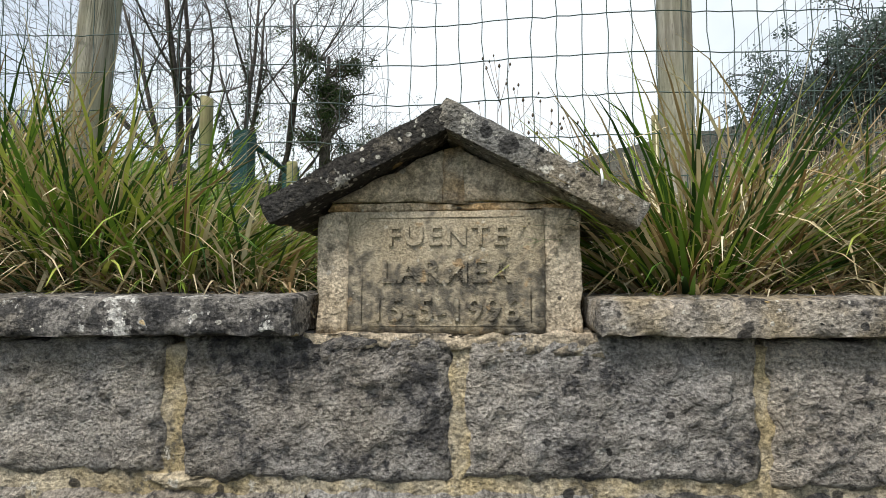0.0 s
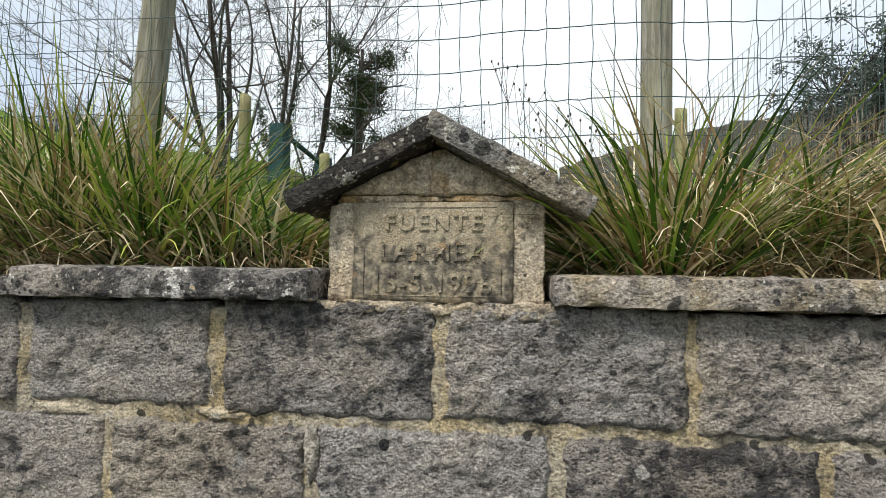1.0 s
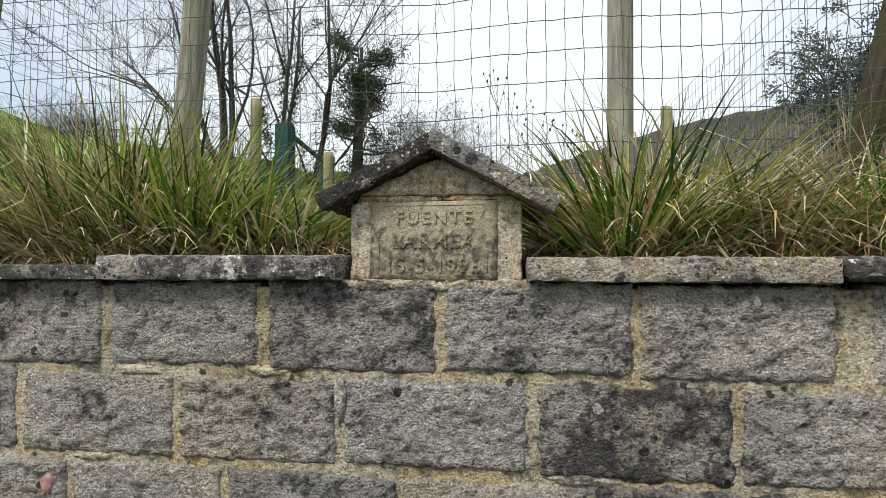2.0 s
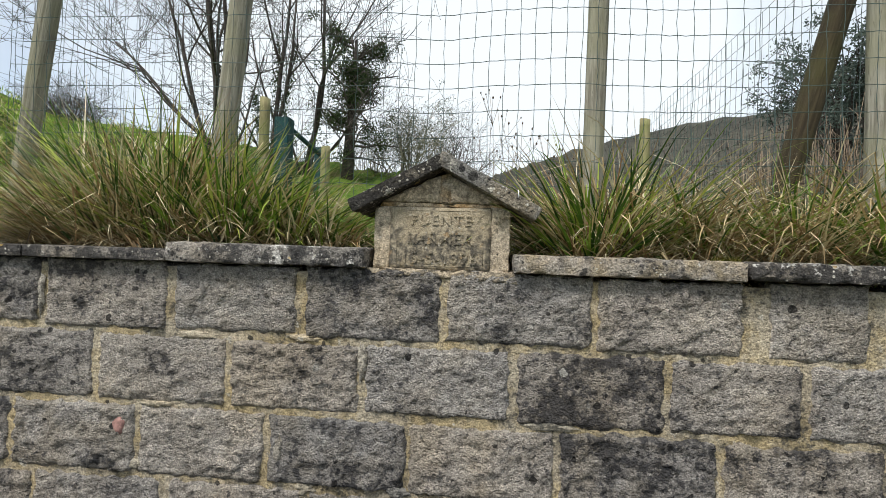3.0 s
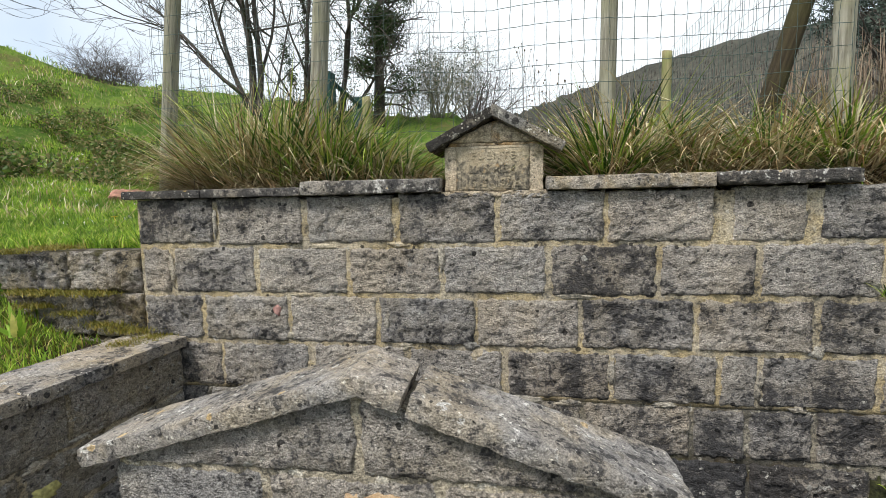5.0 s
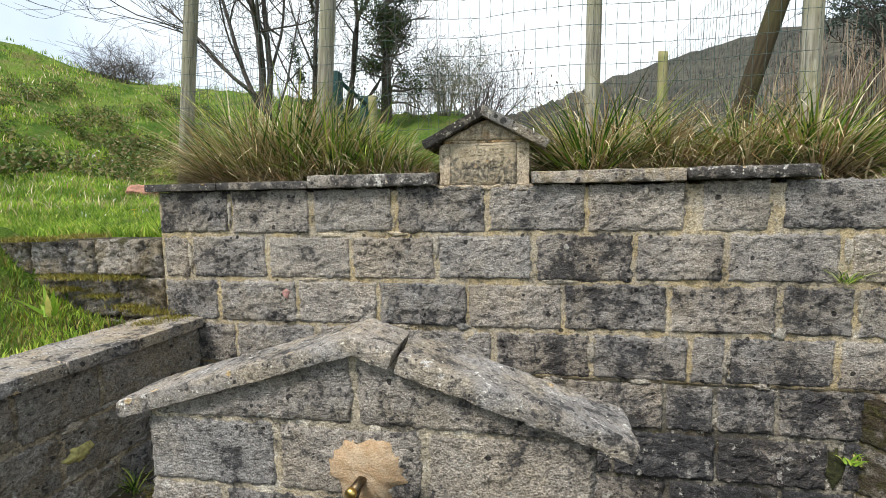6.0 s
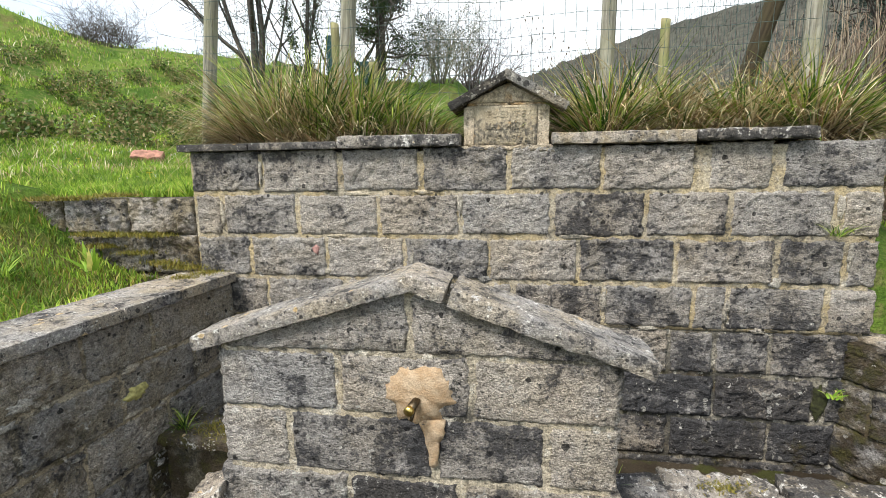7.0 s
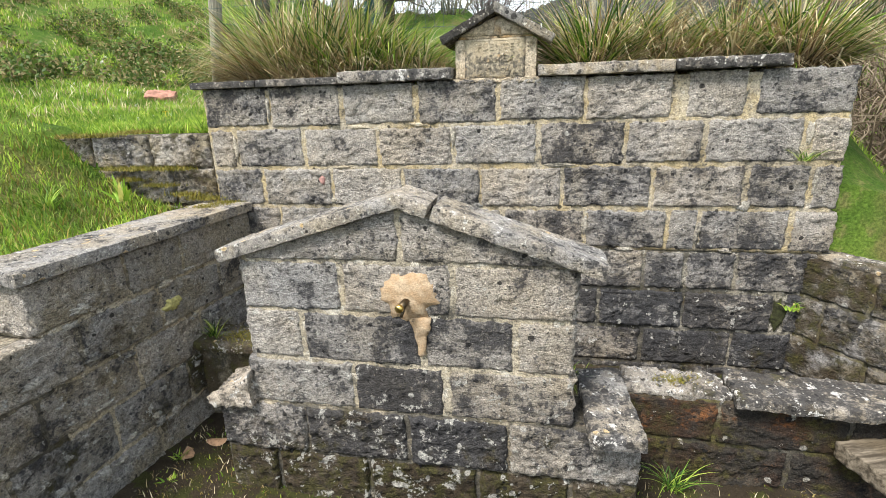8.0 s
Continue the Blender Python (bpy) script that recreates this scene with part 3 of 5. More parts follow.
Z = [1.607, 1.40, 1.197, 0.992, 0.788, 0.583, 0.376, 0.176, -0.03]
wall_back = new("wall_back", body_mesh(-1.532, 1.487, 0.785, 1.585, -0.0015, 0.2, M_MORTAR, cell=0.016, rough=0.0025))
part("lower_core", body_mesh(-1.532, 1.527, -0.05, 0.784, 0.001, 0.2, M_MORTAR, cell=0.016, rough=0.003), wall_back, label="dirty eroded mortar bed", colour=(0.62, 0.5, 0.0, 0.40))
tagged(wall_back, "tall retaining wall of weathered grey split-face blocks", "wall", kind="structure")
wall_back.color = (0.24, 0.25, 0.7, 0.05)
lay(wall_back, [
    (Z[1], Z[0], [-1.53, -1.17, -0.775, (-0.405, -0.378), (-0.005, 0.018), (0.397, 0.413), (0.772, 0.838), (1.072, 1.122), 1.49]),
    (Z[2], Z[1], [-1.525, -1.387, -0.995, -0.595, (-0.222, -0.200), 0.195, 0.59, 0.925, (1.318, 1.362), 1.5]),
    (Z[3], Z[2], [-1.53, -1.25, (-0.868, -0.852), -0.48, -0.08, 0.315, (0.718, 0.735), 1.123, (1.375, 1.40), 1.505]),
    (Z[4], Z[3], [-1.53, -1.175, (-0.785, -0.755), -0.363, 0.029, (0.422, 0.442), 0.81, (0.940, 0.958), 1.335, 1.52]),
    (Z[5], Z[4], [-1.53, -1.26, -0.86, -0.47, -0.075, (0.318, 0.340), 0.725, (0.905, 0.925), (1.13, 1.15), 1.53]),
    (Z[6], Z[5], [-1.53, -1.15, -0.72, -0.30, 0.11, 0.518, 0.925, (1.325, 1.385), 1.53]),
    (Z[7], Z[6], [-1.53, -1.3, -0.9, -0.48, -0.06, 0.34, 0.738, 1.163, (1.424, 1.45), 1.54]),
    (Z[8], Z[7], [-1.53, -1.1, -0.7, -0.3, 0.1, 0.5, 0.9, 1.3, 1.54]),
], 11, lichen_back, joint=0.012)


def lichen_damp(x, z, rng):
    return (0.32 + rng.uniform(-0.12, 0.12), 0.25 + rng.uniform(-0.1, 0.25), rng.uniform(0.6, 1.0), 0.42 + rng.uniform(-0.15, 0.15))


# low continuation of the retaining wall, half buried in the bank
wall_low = new("wall_low", body_mesh(-2.62, -1.54, 0.75, 1.375, 0.008, 0.16, M_MORTAR))
wall_low.color = (0.5, 0.1, 0.3, 0.6)
tagged(wall_low, "low mossy retaining wall half buried in the grass bank", "wall", kind="structure")
lay(wall_low, [(1.197, 1.385, [-2.62, -2.285, -1.912, -1.545]), (0.992, 1.197, [-2.55, -2.42, -2.1, -1.80, -1.545]), (0.79, 0.992, [-2.5, -2.1, -1.7, -1.545])], 400, lichen_damp, wild=1.2)


def lichen_right(x, z, rng):
    return (0.58 + rng.uniform(-0.1, 0.1), 0.20 + rng.uniform(0, 0.15), rng.uniform(0.5, 0.8), 0.60 + rng.uniform(-0.1, 0.15))


def lichen_left(x, z, rng):
    return (0.14 + 0.18 * smooth(0.85, 0.3, z) + rng.uniform(-0.08, 0.1), 0.42 + 0.2 * smooth(0.9, 0.3, z) + rng.uniform(-0.1, 0.15), rng.uniform(0.35, 0.7), 0.20 * smooth(0.95, 0.6, z) + 0.45 * smooth(0.55, 0.15, z) * smooth(0.1, 0.8, x) + rng.uniform(0, 0.14))


wall_left = new("wall_left", body_mesh(0.01, 1.15, -0.05, 0.965, -0.001, 0.21, M_MORTAR, cell=0.016, rough=0.003))
part("lower_courses", body_mesh(-0.9, 0.008, -0.05, 0.752, -0.001, 0.21, M_MORTAR, cell=0.016, rough=0.003), wall_left, label="mortar bed of the stepped end", colour=(0.7, 0.3, 0.1, 0.4))
wall_left.matrix_basis = pose(-1.485, -1.155, 0, 0, 0, 84.6)
wall_left.color = (0.35, 0.5, 0.1, 0.40)
tagged(wall_left, "waist-high side wall of lichen-covered blocks with stone coping", "wall", kind="structure")
lay(wall_left, [
    (0.765, 0.965, [0.0, 0.37, 0.66, 1.155]),
    (0.563, 0.765, [-0.9, -0.62, -0.25, 0.13, 0.50, 0.87, 1.155]),
    (0.36, 0.563, [-0.9, -0.44, -0.06, 0.33, 0.70, 1.155]),
    (0.16, 0.36, [-0.9, -0.6, -0.2, 0.18, 0.57, 0.97, 1.155]),
    (-0.04, 0.16, [-0.9, -0.44, -0.04, 0.36, 0.77, 1.155]),
], 700, lichen_left, wild=1.1)
# the wall's free end, facing the yard's entrance
end_left = [(0.762, 0.965, 0.0, 0.215)]
for k, (z0, z1, a, b) in enumerate(end_left):
    part("end_block", block_mesh(a, b, z0 + 0.006, z1 - 0.006, 760 + k, deep=0.03), wall_left, pose(0.0, 0.215, 0, 0, 0, -90), colour=(0.1, 0.35, 0.3))

wall_right = new("wall_right", body_mesh(0.0, 1.15, -0.05, 0.755, 0.0, 0.16, M_MORTAR))
wall_right.matrix_basis = pose(1.425, 0.02, 0, 0, 0, -58.7)
wall_right.color = (0.55, 0.1, 0.2, 0.7)
tagged(wall_right, "splayed side wall of damp moss-stained blocks", "wall", kind="structure")
lay(wall_right, [(0.583, 0.775, [0.0, 0.30, 0.72, 1.15]), (0.376, 0.583, [0.0, 0.13, 0.52, 0.93, 1.15]), (0.176, 0.376, [0.0, 0.33, 0.74, 1.15]), (-0.03, 0.176, [0, 0.2, 0.6, 1.15])], 820, lichen_right, wild=0.9)
part("coping_stone", slab_mesh(0.02, 1.15, 0.02, 0.17, 0.755, 0.782, 823, M_COPING, rough=0.010, chip=0.015), wall_right, colour=(0.4, 0.3, 0.3, 0.5))

# coping of the back wall
for x0, x1, z0, z1, y0, y1, col, label, chip in (
    (-1.575, -1.21, 1.600, 1.634, -0.038, 0.20, (0.75, 0.0, 0.0), "thin dark grey coping stone", 0.004),
    (-1.207, -0.772, 1.600, 1.635, -0.040, 0.20, (0.75, 0.0, 0.0), "thin dark grey coping stone", 0.004),
    (-0.768, -0.207, 1.601, 1.655, -0.045, 0.17, (0.45, 0.55, 0.0), "white-crusted coping stone", 0.010),
    (0.187, 0.765, 1.600, 1.650, -0.042, 0.17, (0.12, 0.25, 0.55), "ochre-tinged coping stone with black lichen", 0.009),
    (0.769, 1.212, 1.604, 1.650, -0.050, 0.16, (0.65, 0.45, 0.0), "white-crusted coping stone", 0.012),
):
    part("coping_stone", slab_mesh(x0, x1, y0, y1, z0, z1, round(x0 * 100), M_COPING, chip=chip, rough=0.006 if chip > 0.005 else 0.002, cell=0.012), wall_back, label=label, colour=col)
# coping of the left wall
for a, b in ((-0.035, 0.52), (0.525, 0.80), (0.803, 1.15)):
    part("coping_stone", slab_mesh(a, b, -0.045, 0.245, 0.962, 1.012, round(a * 100) + 7, M_COPING, chip=0.006, rough=0.004, cell=0.014), wall_left, label="long worn coping stone", colour=(0.25, 0.3, 0.3))



def disc_mesh(rx, rz, seed, thick, material, ragged=0.35):
    """An irregular daub on a wall face."""
    verts, faces, n, m = [(0, -thick, 0)], [], 26, 4
    for r in range(1, m + 1):
        for k in range(n):
            w = 2 * math.pi * k / n
            q = (r / m) * (1 + ragged * fract(math.cos(w) * 2.3 + seed, math.sin(w) * 2.3, seed * 0.7, 3))
            x, z = rx * q * math.cos(w), rz * q * math.sin(w)
            verts.append((x, -thick * (1 - (r / m) ** 4) + 0.003 * fract(x * 60, z * 60, seed, 2), z))
    for k in range(n):
        faces.append((0, 1 + (k + 1) % n, 1 + k))
        for r in range(m - 1):
            a, b = 1 + r * n + k, 1 + r * n + (k + 1) % n
            faces.append((a, b, b + n, a + n))
    return mesh_of("daub", verts, faces, material)


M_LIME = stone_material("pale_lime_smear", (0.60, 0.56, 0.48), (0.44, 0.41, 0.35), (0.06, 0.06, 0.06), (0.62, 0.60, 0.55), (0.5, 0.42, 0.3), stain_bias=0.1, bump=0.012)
M_YCRUST = plain("yellow_lichen", (0.40, 0.36, 0.13), 0.95, 0, 60, 0.35, 0.003)
M_PAINT = plain("faded_red_paint", (0.36, 0.20, 0.17), 0.9, 0, 60, 0.35, 0.002)
# the mossy daub at x 1.355 puts an open joint's darkness into colour
for k, (x, z, rx, rz, mat) in enumerate((
    (-0.212, 1.345, 0.014, 0.05, M_LIME), (-1.385, 1.30, 0.012, 0.06, M_LIME), (-1.17, 1.50, 0.008, 0.06, M_LIME), (0.43, 0.905, 0.016, 0.05, M_LIME), (0.95, 0.90, 0.012, 0.03, M_LIME),
    (1.13, 1.005, 0.026, 0.022, M_LIME), (-0.10, 1.00, 0.03, 0.022, M_LIME), (-0.38, 1.40, 0.05, 0.012, M_MORTAR), (0.30, 1.20, 0.07, 0.012, M_MORTAR), (-0.70, 1.395, 0.06, 0.012, M_MORTAR), (-0.36, 0.99, 0.03, 0.02, M_MORTAR), (-0.80, 1.195, 0.05, 0.010, M_MORTAR), (1.345, 1.33, 0.016, 0.045, M_LIME), (-0.86, 1.02, 0.04, 0.015, M_MORTAR),
    (-0.44, 1.09, 0.012, 0.05, M_LIME), (0.10, 0.787, 0.075, 0.016, M_LIME), (0.27, 0.780, 0.05, 0.014, M_LIME), (0.62, 0.79, 0.04, 0.012, M_LIME), (1.08, 0.79, 0.03, 0.012, M_LIME), (-0.08, 0.96, 0.035, 0.03, M_MORTAR), (0.94, 0.86, 0.012, 0.04, M_LIME), (-0.52, 0.90, 0.02, 0.04, M_MORTAR), (1.40, 1.12, 0.010, 0.06, M_LIME), (0.31, 0.68, 0.012, 0.05, M_RUST), (1.355, 0.47, 0.03, 0.085, M_MOSSY_HOLE), (-0.912, 1.125, 0.018, 0.03, M_PAINT))):
    part("mortar_smear", disc_mesh(rx, rz, 3.1 * k, 0.0085, mat, 0.5), wall_back, pose(x, -0.0005 if mat == M_MORTAR else -0.005, z), label="faded red paint mark" if mat == M_PAINT else ("rust streak" if mat == M_RUST else ("mossy daub painting the dark hole of a wide joint" if mat == M_MOSSY_HOLE else "pale mortar smear")))
crusts = random.Random(19)
for k in range(26):
    x, z = crusts.uniform(-0.7, 1.0), crusts.choice((0.16, 0.36, 0.563, 0.765)) + crusts.uniform(-0.05, 0.06)
    if z > 0.72 and x < 0.05:
        continue
    part("lichen_crust", disc_mesh(crusts.uniform(0.012, 0.042), crusts.uniform(0.008, 0.022), 7.7 * k, 0.013, M_LIME, 0.6), wall_left, pose(x, -0.012, z), label="pale lichen crust")
part("lichen_crust", disc_mesh(0.05, 0.03, 1.9, 0.014, M_YCRUST, 0.5), wall_left, pose(0.55, -0.010, 0.66), label="yellow lichen crust")

# ---- the little house with the plaque ----
house = empty("plaque_house", "small stone house-shaped shrine holding a carved plaque", "shrine", pose(-0.005, 0.0, 0.0))


def prism(outline, y0, y1, seed, material, rough=0.002, name="stone"):
    """A stone cut to an outline of x, z corners, with a lightly broken face."""
    bm = bmesh.new()
    f = [bm.verts.new((x, y0, z)) for x, z in outline]
    b = [bm.verts.new((x, y1, z)) for x, z in outline]
    bm.faces.new(f)
    bm.faces.new(b[::-1])
    for i in range(len(f)):
        j = (i + 1) % len(f)
        bm.faces.new((f[j], f[i], b[i], b[j]))
    bmesh.ops.recalc_face_normals(bm, faces=bm.faces)
    bmesh.ops.triangulate(bm, faces=bm.faces)
    for _ in range(6):
        long = [e for e in bm.edges if e.calc_length() > 0.022]
        if not long:
            break
        bmesh.ops.subdivide_edges(bm, edges=long, cuts=1)
        bmesh.ops.triangulate(bm, faces=bm.faces)
    bm.normal_update()
    moves = [(v, v.normal * rough * (fract(v.co.x * 40 + seed, v.co.y * 40, v.co.z * 40, 3) + 0.6 * fract(v.co.x * 12 + seed, v.co.y * 12, v.co.z * 12, 2))) for v in bm.verts]
    for v, d in moves:
        v.co += d
    me = bpy.data.meshes.new(name)
    bm.to_mesh(me)
    bm.free()
    me.materials.append(material)
    me.polygons.foreach_set("use_smooth", [True] * len(me.polygons))
    return me


part("body", prism([(-0.186, 1.55), (0.180, 1.55), (0.180, 1.768), (0.0, 1.862), (-0.186, 1.768)], 0.022, 0.21, 3, M_RENDER, 0.003), house)
part("base_band", prism([(-0.216, 1.578), (-0.10, 1.586), (0.05, 1.580), (0.205, 1.572), (0.195, 1.602), (-0.200, 1.602)], -0.006, 0.1, 5, M_RENDER, 0.007), house, label="rough cement bed", colour=(0.6, 0.3, 0.0))
part("jamb", prism([(-0.190, 1.598), (-0.1435, 1.598), (-0.1415, 1.774), (-0.188, 1.768)], 0.011, 0.06, 8, M_RENDER, 0.005), house, colour=(0.1, 0.3, 0.0))
part("jamb", prism([(0.1325, 1.598), (0.184, 1.598), (0.183, 1.768), (0.1325, 1.774)], 0.011, 0.06, 9, M_RENDER, 0.005), house, colour=(0.2, 0.2, 0.1))
part("lintel_joint", prism([(-0.175, 1.774), (0.172, 1.774), (0.165, 1.783), (-0.168, 1.783)], 0.014, 0.06, 12, M_RENDER, 0.004), house, colour=(0.1, 0, 1.0))
part("gable_stone", prism([(-0.172, 1.786), (-0.012, 1.786), (-0.008, 1.862), (-0.045, 1.846)], 0.010, 0.06, 10, M_RENDER, 0.006), house, colour=(0.1, 0.2, 0.0))
part("gable_stone", prism([(0.022, 1.786), (0.166, 1.786), (0.055, 1.840), (0.020, 1.858)], 0.010, 0.06, 11, M_RENDER, 0.006), house, colour=(0.3, 0.2, 0.2))
part("gable_joint", prism([(-0.014, 1.784), (0.024, 1.784), (0.020, 1.866), (-0.010, 1.866)], 0.013, 0.06, 14, M_RENDER, 0.005), house, colour=(0.0, 0.2, 0.7))
plaque = part("plaque", prism([(-0.144, 1.602), (0.131, 1.600), (0.131, 1.772), (-0.142, 1.772)], 0.006, 0.05, 13, M_PLAQUE, 0.0012), house, label="carved tan stone plaque with raised letters")
for line, z, size, xc in (("FUENTE", 1.724, 0.040, -0.004), ("LARMEA", 1.672, 0.046, -0.006), ("15-5-1996", 1.619, 0.046, -0.008)):
    cu = bpy.data.curves.new("letters", "FONT")
    cu.body, cu.size, cu.extrude, cu.bevel_depth, cu.align_x, cu.offset = line, size, 0.0016, 0.0003, "CENTER", 0.0004
    cu.space_character = 1.25 if line == "FUENTE" else 1.10
    tmp = new("letters", cu)
    bpy.context.view_layer.update()
    me = bpy.data.meshes.new_from_object(tmp.evaluated_get(bpy.context.evaluated_depsgraph_get()))
    bpy.data.objects.remove(tmp)
    me.materials.clear()
    me.materials.append(M_PLAQUE)
    part("letters", me, plaque, pose(xc, 0.0045, z, 90, 0, 0))
for (xa, za), (xb, zb) in (((-0.112, 1.763), (0.104, 1.763)), ((-0.124, 1.752), (-0.124, 1.615)), ((0.112, 1.750), (0.112, 1.615)), ((-0.112, 1.612), (0.104, 1.612)), ((-0.124, 1.752), (-0.112, 1.763)), ((0.104, 1.763), (0.112, 1.750))):
    v, f = [], []
    tube(v, f, [Vector((xa, 0.006, za)), Vector((xb, 0.006, zb))], [0.0010, 0.0010], 6)
    part("border_bead", mesh_of("border_bead", v, f, M_PLAQUE), plaque)
ROOF_L, ROOF_R = 27.5, 29.0
part("roof_slab", slab_mesh(-0.292, 0.004, -0.038, 0.27, -0.037, 0.0, 21, M_ROOF, rough=0.0030, cell=0.0085, round_edge=0.004, chip=0.006), house, pose(0.002, 0, 1.918, 0, -ROOF_L, 0), label="lichen-blackened roof slab", colour=(0.75, 0.2, 0.1))
part("roof_slab", slab_mesh(-0.004, 0.300, -0.038, 0.27, -0.039, 0.0, 22, M_ROOF, rough=0.0030, cell=0.0085, round_edge=0.004, chip=0.006), house, pose(0.002, 0, 1.918, 0, ROOF_R, 0), label="speckled grey roof slab", colour=(0.05, 0.25, 0.35))
v, f = [], []
tube(v, f, [Vector((0.199, -0.037, 1.818)), Vector((0.200, -0.040, 1.806)), Vector((0.1995, -0.038, 1.797))], [0.0014, 0.0018, 0.0012], 6)
part("dropping", mesh_of("dropping", v, f, M_WHITE), house, label="white bird dropping")

# ---- gabled fountain ----
fountain = empty("fountain", "gabled wall fountain of weathered split blocks with a brass spout", "fountain", pose(0, -0.90, 0))
GX = -0.252


def gable_top(x):
    return 1.182 - 0.300 * (GX - x) if x < GX else 1.182 - 0.335 * (x - GX)


def lichen_front(x, z, rng):
    near = smooth(0.55, 0.1, abs(x + 0.22))
    return (0.22 + 0.66 * near * smooth(0.85, 0.6, z) + 0.30 * smooth(0.55, 0.25, z) + rng.uniform(-0.06, 0.06), 0.30 + 0.42 * smooth(0.8, 0.4, z) + rng.uniform(-0.05, 0.1), 0.25 * smooth(-0.1, 0.3, x) + rng.uniform(0, 0.2), 0.35 * smooth(0.45, 0.0, z) + 0.40 * smooth(0.15, -0.05, z) + 0.20 * smooth(0.3, 0.0, z) * smooth(0.0, -0.5, x) + 0.15)


part("core", body_mesh(-0.835, 0.305, 0.40, 1.1, -0.002, 0.14, M_MORTAR, cell=0.016, rough=0.0025, top=gable_top), fountain, label="mortar bed", colour=(0.30, 0.6, 0.0, 0.1))
part("base_core", body_mesh(-1.02, 0.555, -0.05, 0.405, -0.006, 0.20, M_MORTAR, cell=0.016, rough=0.003), fountain, label="mortar bed", colour=(0.75, 0.3, 0.0, 0.4))
for a, b, s in ((-0.82, -0.262, 901), (-0.248, 0.29, 902)):
    part("block", block_mesh(a, b, 0.992, 1.10, s, top=lambda x: gable_top(x) - 0.004, proud=0.006, wild=0.7), fountain, colour=(0.34, 0.2, 0.35))
lay(fountain, [
    (0.800, 0.988, [-0.842, (-0.478, -0.462), (-0.092, -0.072), 0.312]),
    (0.606, 0.800, [-0.850, (-0.640, -0.625), (-0.205, -0.178), (0.118, 0.138), 0.318]),
    (0.405, 0.606, [-0.875, -0.455, (-0.125, -0.095), 0.330]),
], 920, lichen_front, joint=0.010, wild=0.75)
for k, (z0, z1, edges) in enumerate(((0.195, 0.405, [-1.03, -0.66, -0.26, 0.11, 0.565]), (-0.03, 0.195, [-1.02, -0.80, -0.42, 0.0, 0.33, 0.56]))):
    for i in range(len(edges) - 1):
        part("block", block_mesh(edges[i] + 0.007, edges[i + 1] - 0.007, z0 + 0.006, z1 - 0.007, 960 + 10 * k + i, proud=0.014, deep=0.05, wild=0.9), fountain, pose(0, -0.006, 0), colour=lichen_front((edges[i] + edges[i + 1]) / 2, z0, random.Random(i)))
for side_x, rz, s in ((-0.842, -90, 981), (0.312, 90, 982)):
    for k, (z0, z1) in enumerate(((0.80, 0.99), (0.606, 0.80), (0.405, 0.606))):
        part("return_block", block_mesh(0.0, 0.145, z0 + 0.005, z1 - 0.005, s + 10 * k, proud=0.006, deep=0.01), fountain, pose(side_x, 0.145 if rz < 0 else 0.0, 0, 0, 0, rz), colour=(0.2, 0.3, 0.3))
ang_l, ang_r = math.degrees(math.atan(0.302)), math.degrees(math.atan(0.340))
part("coping_stone", slab_mesh(-0.700, 0.0, -0.035, 0.155, -0.046, 0.0, 31, M_COPING, chip=0.006, rough=0.0045, cell=0.011), fountain, pose(GX, 0, 1.226, 0, -ang_l, 0), label="long sloping coping stone", colour=(0.25, 0.2, 0.3))
part("coping_stone", slab_mesh(-0.012, 0.112, -0.035, 0.155, -0.046, 0.0, 32, M_COPING, chip=0.006, rough=0.0045, cell=0.011), fountain, pose(GX, 0, 1.226, 0, ang_r, 0), label="short ridge piece of coping", colour=(0.2, 0.25, 0.25))
part("coping_stone", slab_mesh(0.126, 0.700, -0.036, 0.155, -0.046, 0.004, 33, M_COPING, chip=0.006, rough=0.0045, cell=0.011), fountain, pose(GX, 0, 1.226, 0, ang_r, 0), label="long sloping coping stone", colour=(0.25, 0.3, 0.3))
# ochre mortar patch round the spout, with a streak below
SX, SZ = -0.228, 0.872
bm = bmesh.new()
rings = []
for r in range(7):
    ring = []
    for s in range(40):
        w = 2 * math.pi * s / 40
        rad = (0.100 + 0.020 * fract(math.cos(w) * 2.6, math.sin(w) * 2.6, 4.0, 4) + 0.014 * fract(math.cos(w) * 9, math.sin(w) * 9, 1.0, 3)) * r / 6
        x, z = rad * math.cos(w), rad * math.sin(w) * 0.85 + 0.012
        if math.sin(w) < -0.75:
            z -= 0.02 * r / 6
        ring.append(bm.verts.new((x, -0.030 * (1 - (r / 6) ** 4) + 0.002 + 0.005 * fract(x * 40, z * 40, 0, 3), z)))
    rings.append(ring)
for r in range(6):
    for s in range(40):
        bm.faces.new((rings[r][s], rings[r][(s + 1) % 40], rings[r + 1][(s + 1) % 40], rings[r + 1][s]))
bmesh.ops.remove_doubles(bm, verts=bm.verts, dist=1e-5)
bmesh.ops.recalc_face_normals(bm, faces=bm.faces)
me = bpy.data.meshes.new("mortar_patch")
bm.to_mesh(me)
bm.free()
me.materials.append(M_PATCH)
me.polygons.foreach_set("use_smooth", [True] * len(me.polygons))
part("mortar_patch", me, fountain, pose(SX, 0, SZ), label="ochre mortar patch round the spout")
part("mortar_streak", prism([(0.0, 0.0), (0.020, 0.01), (0.022, 0.06), (0.034, 0.10), (0.040, 0.15), (-0.040, 0.15), (-0.022, 0.11), (-0.010, 0.07), (-0.006, 0.03)], -0.0145, 0.0, 41, M_PATCH, 0.010), fountain, pose(SX + 0.03, 0, 0.648), label="ochre mortar streak")
v, f = [], []
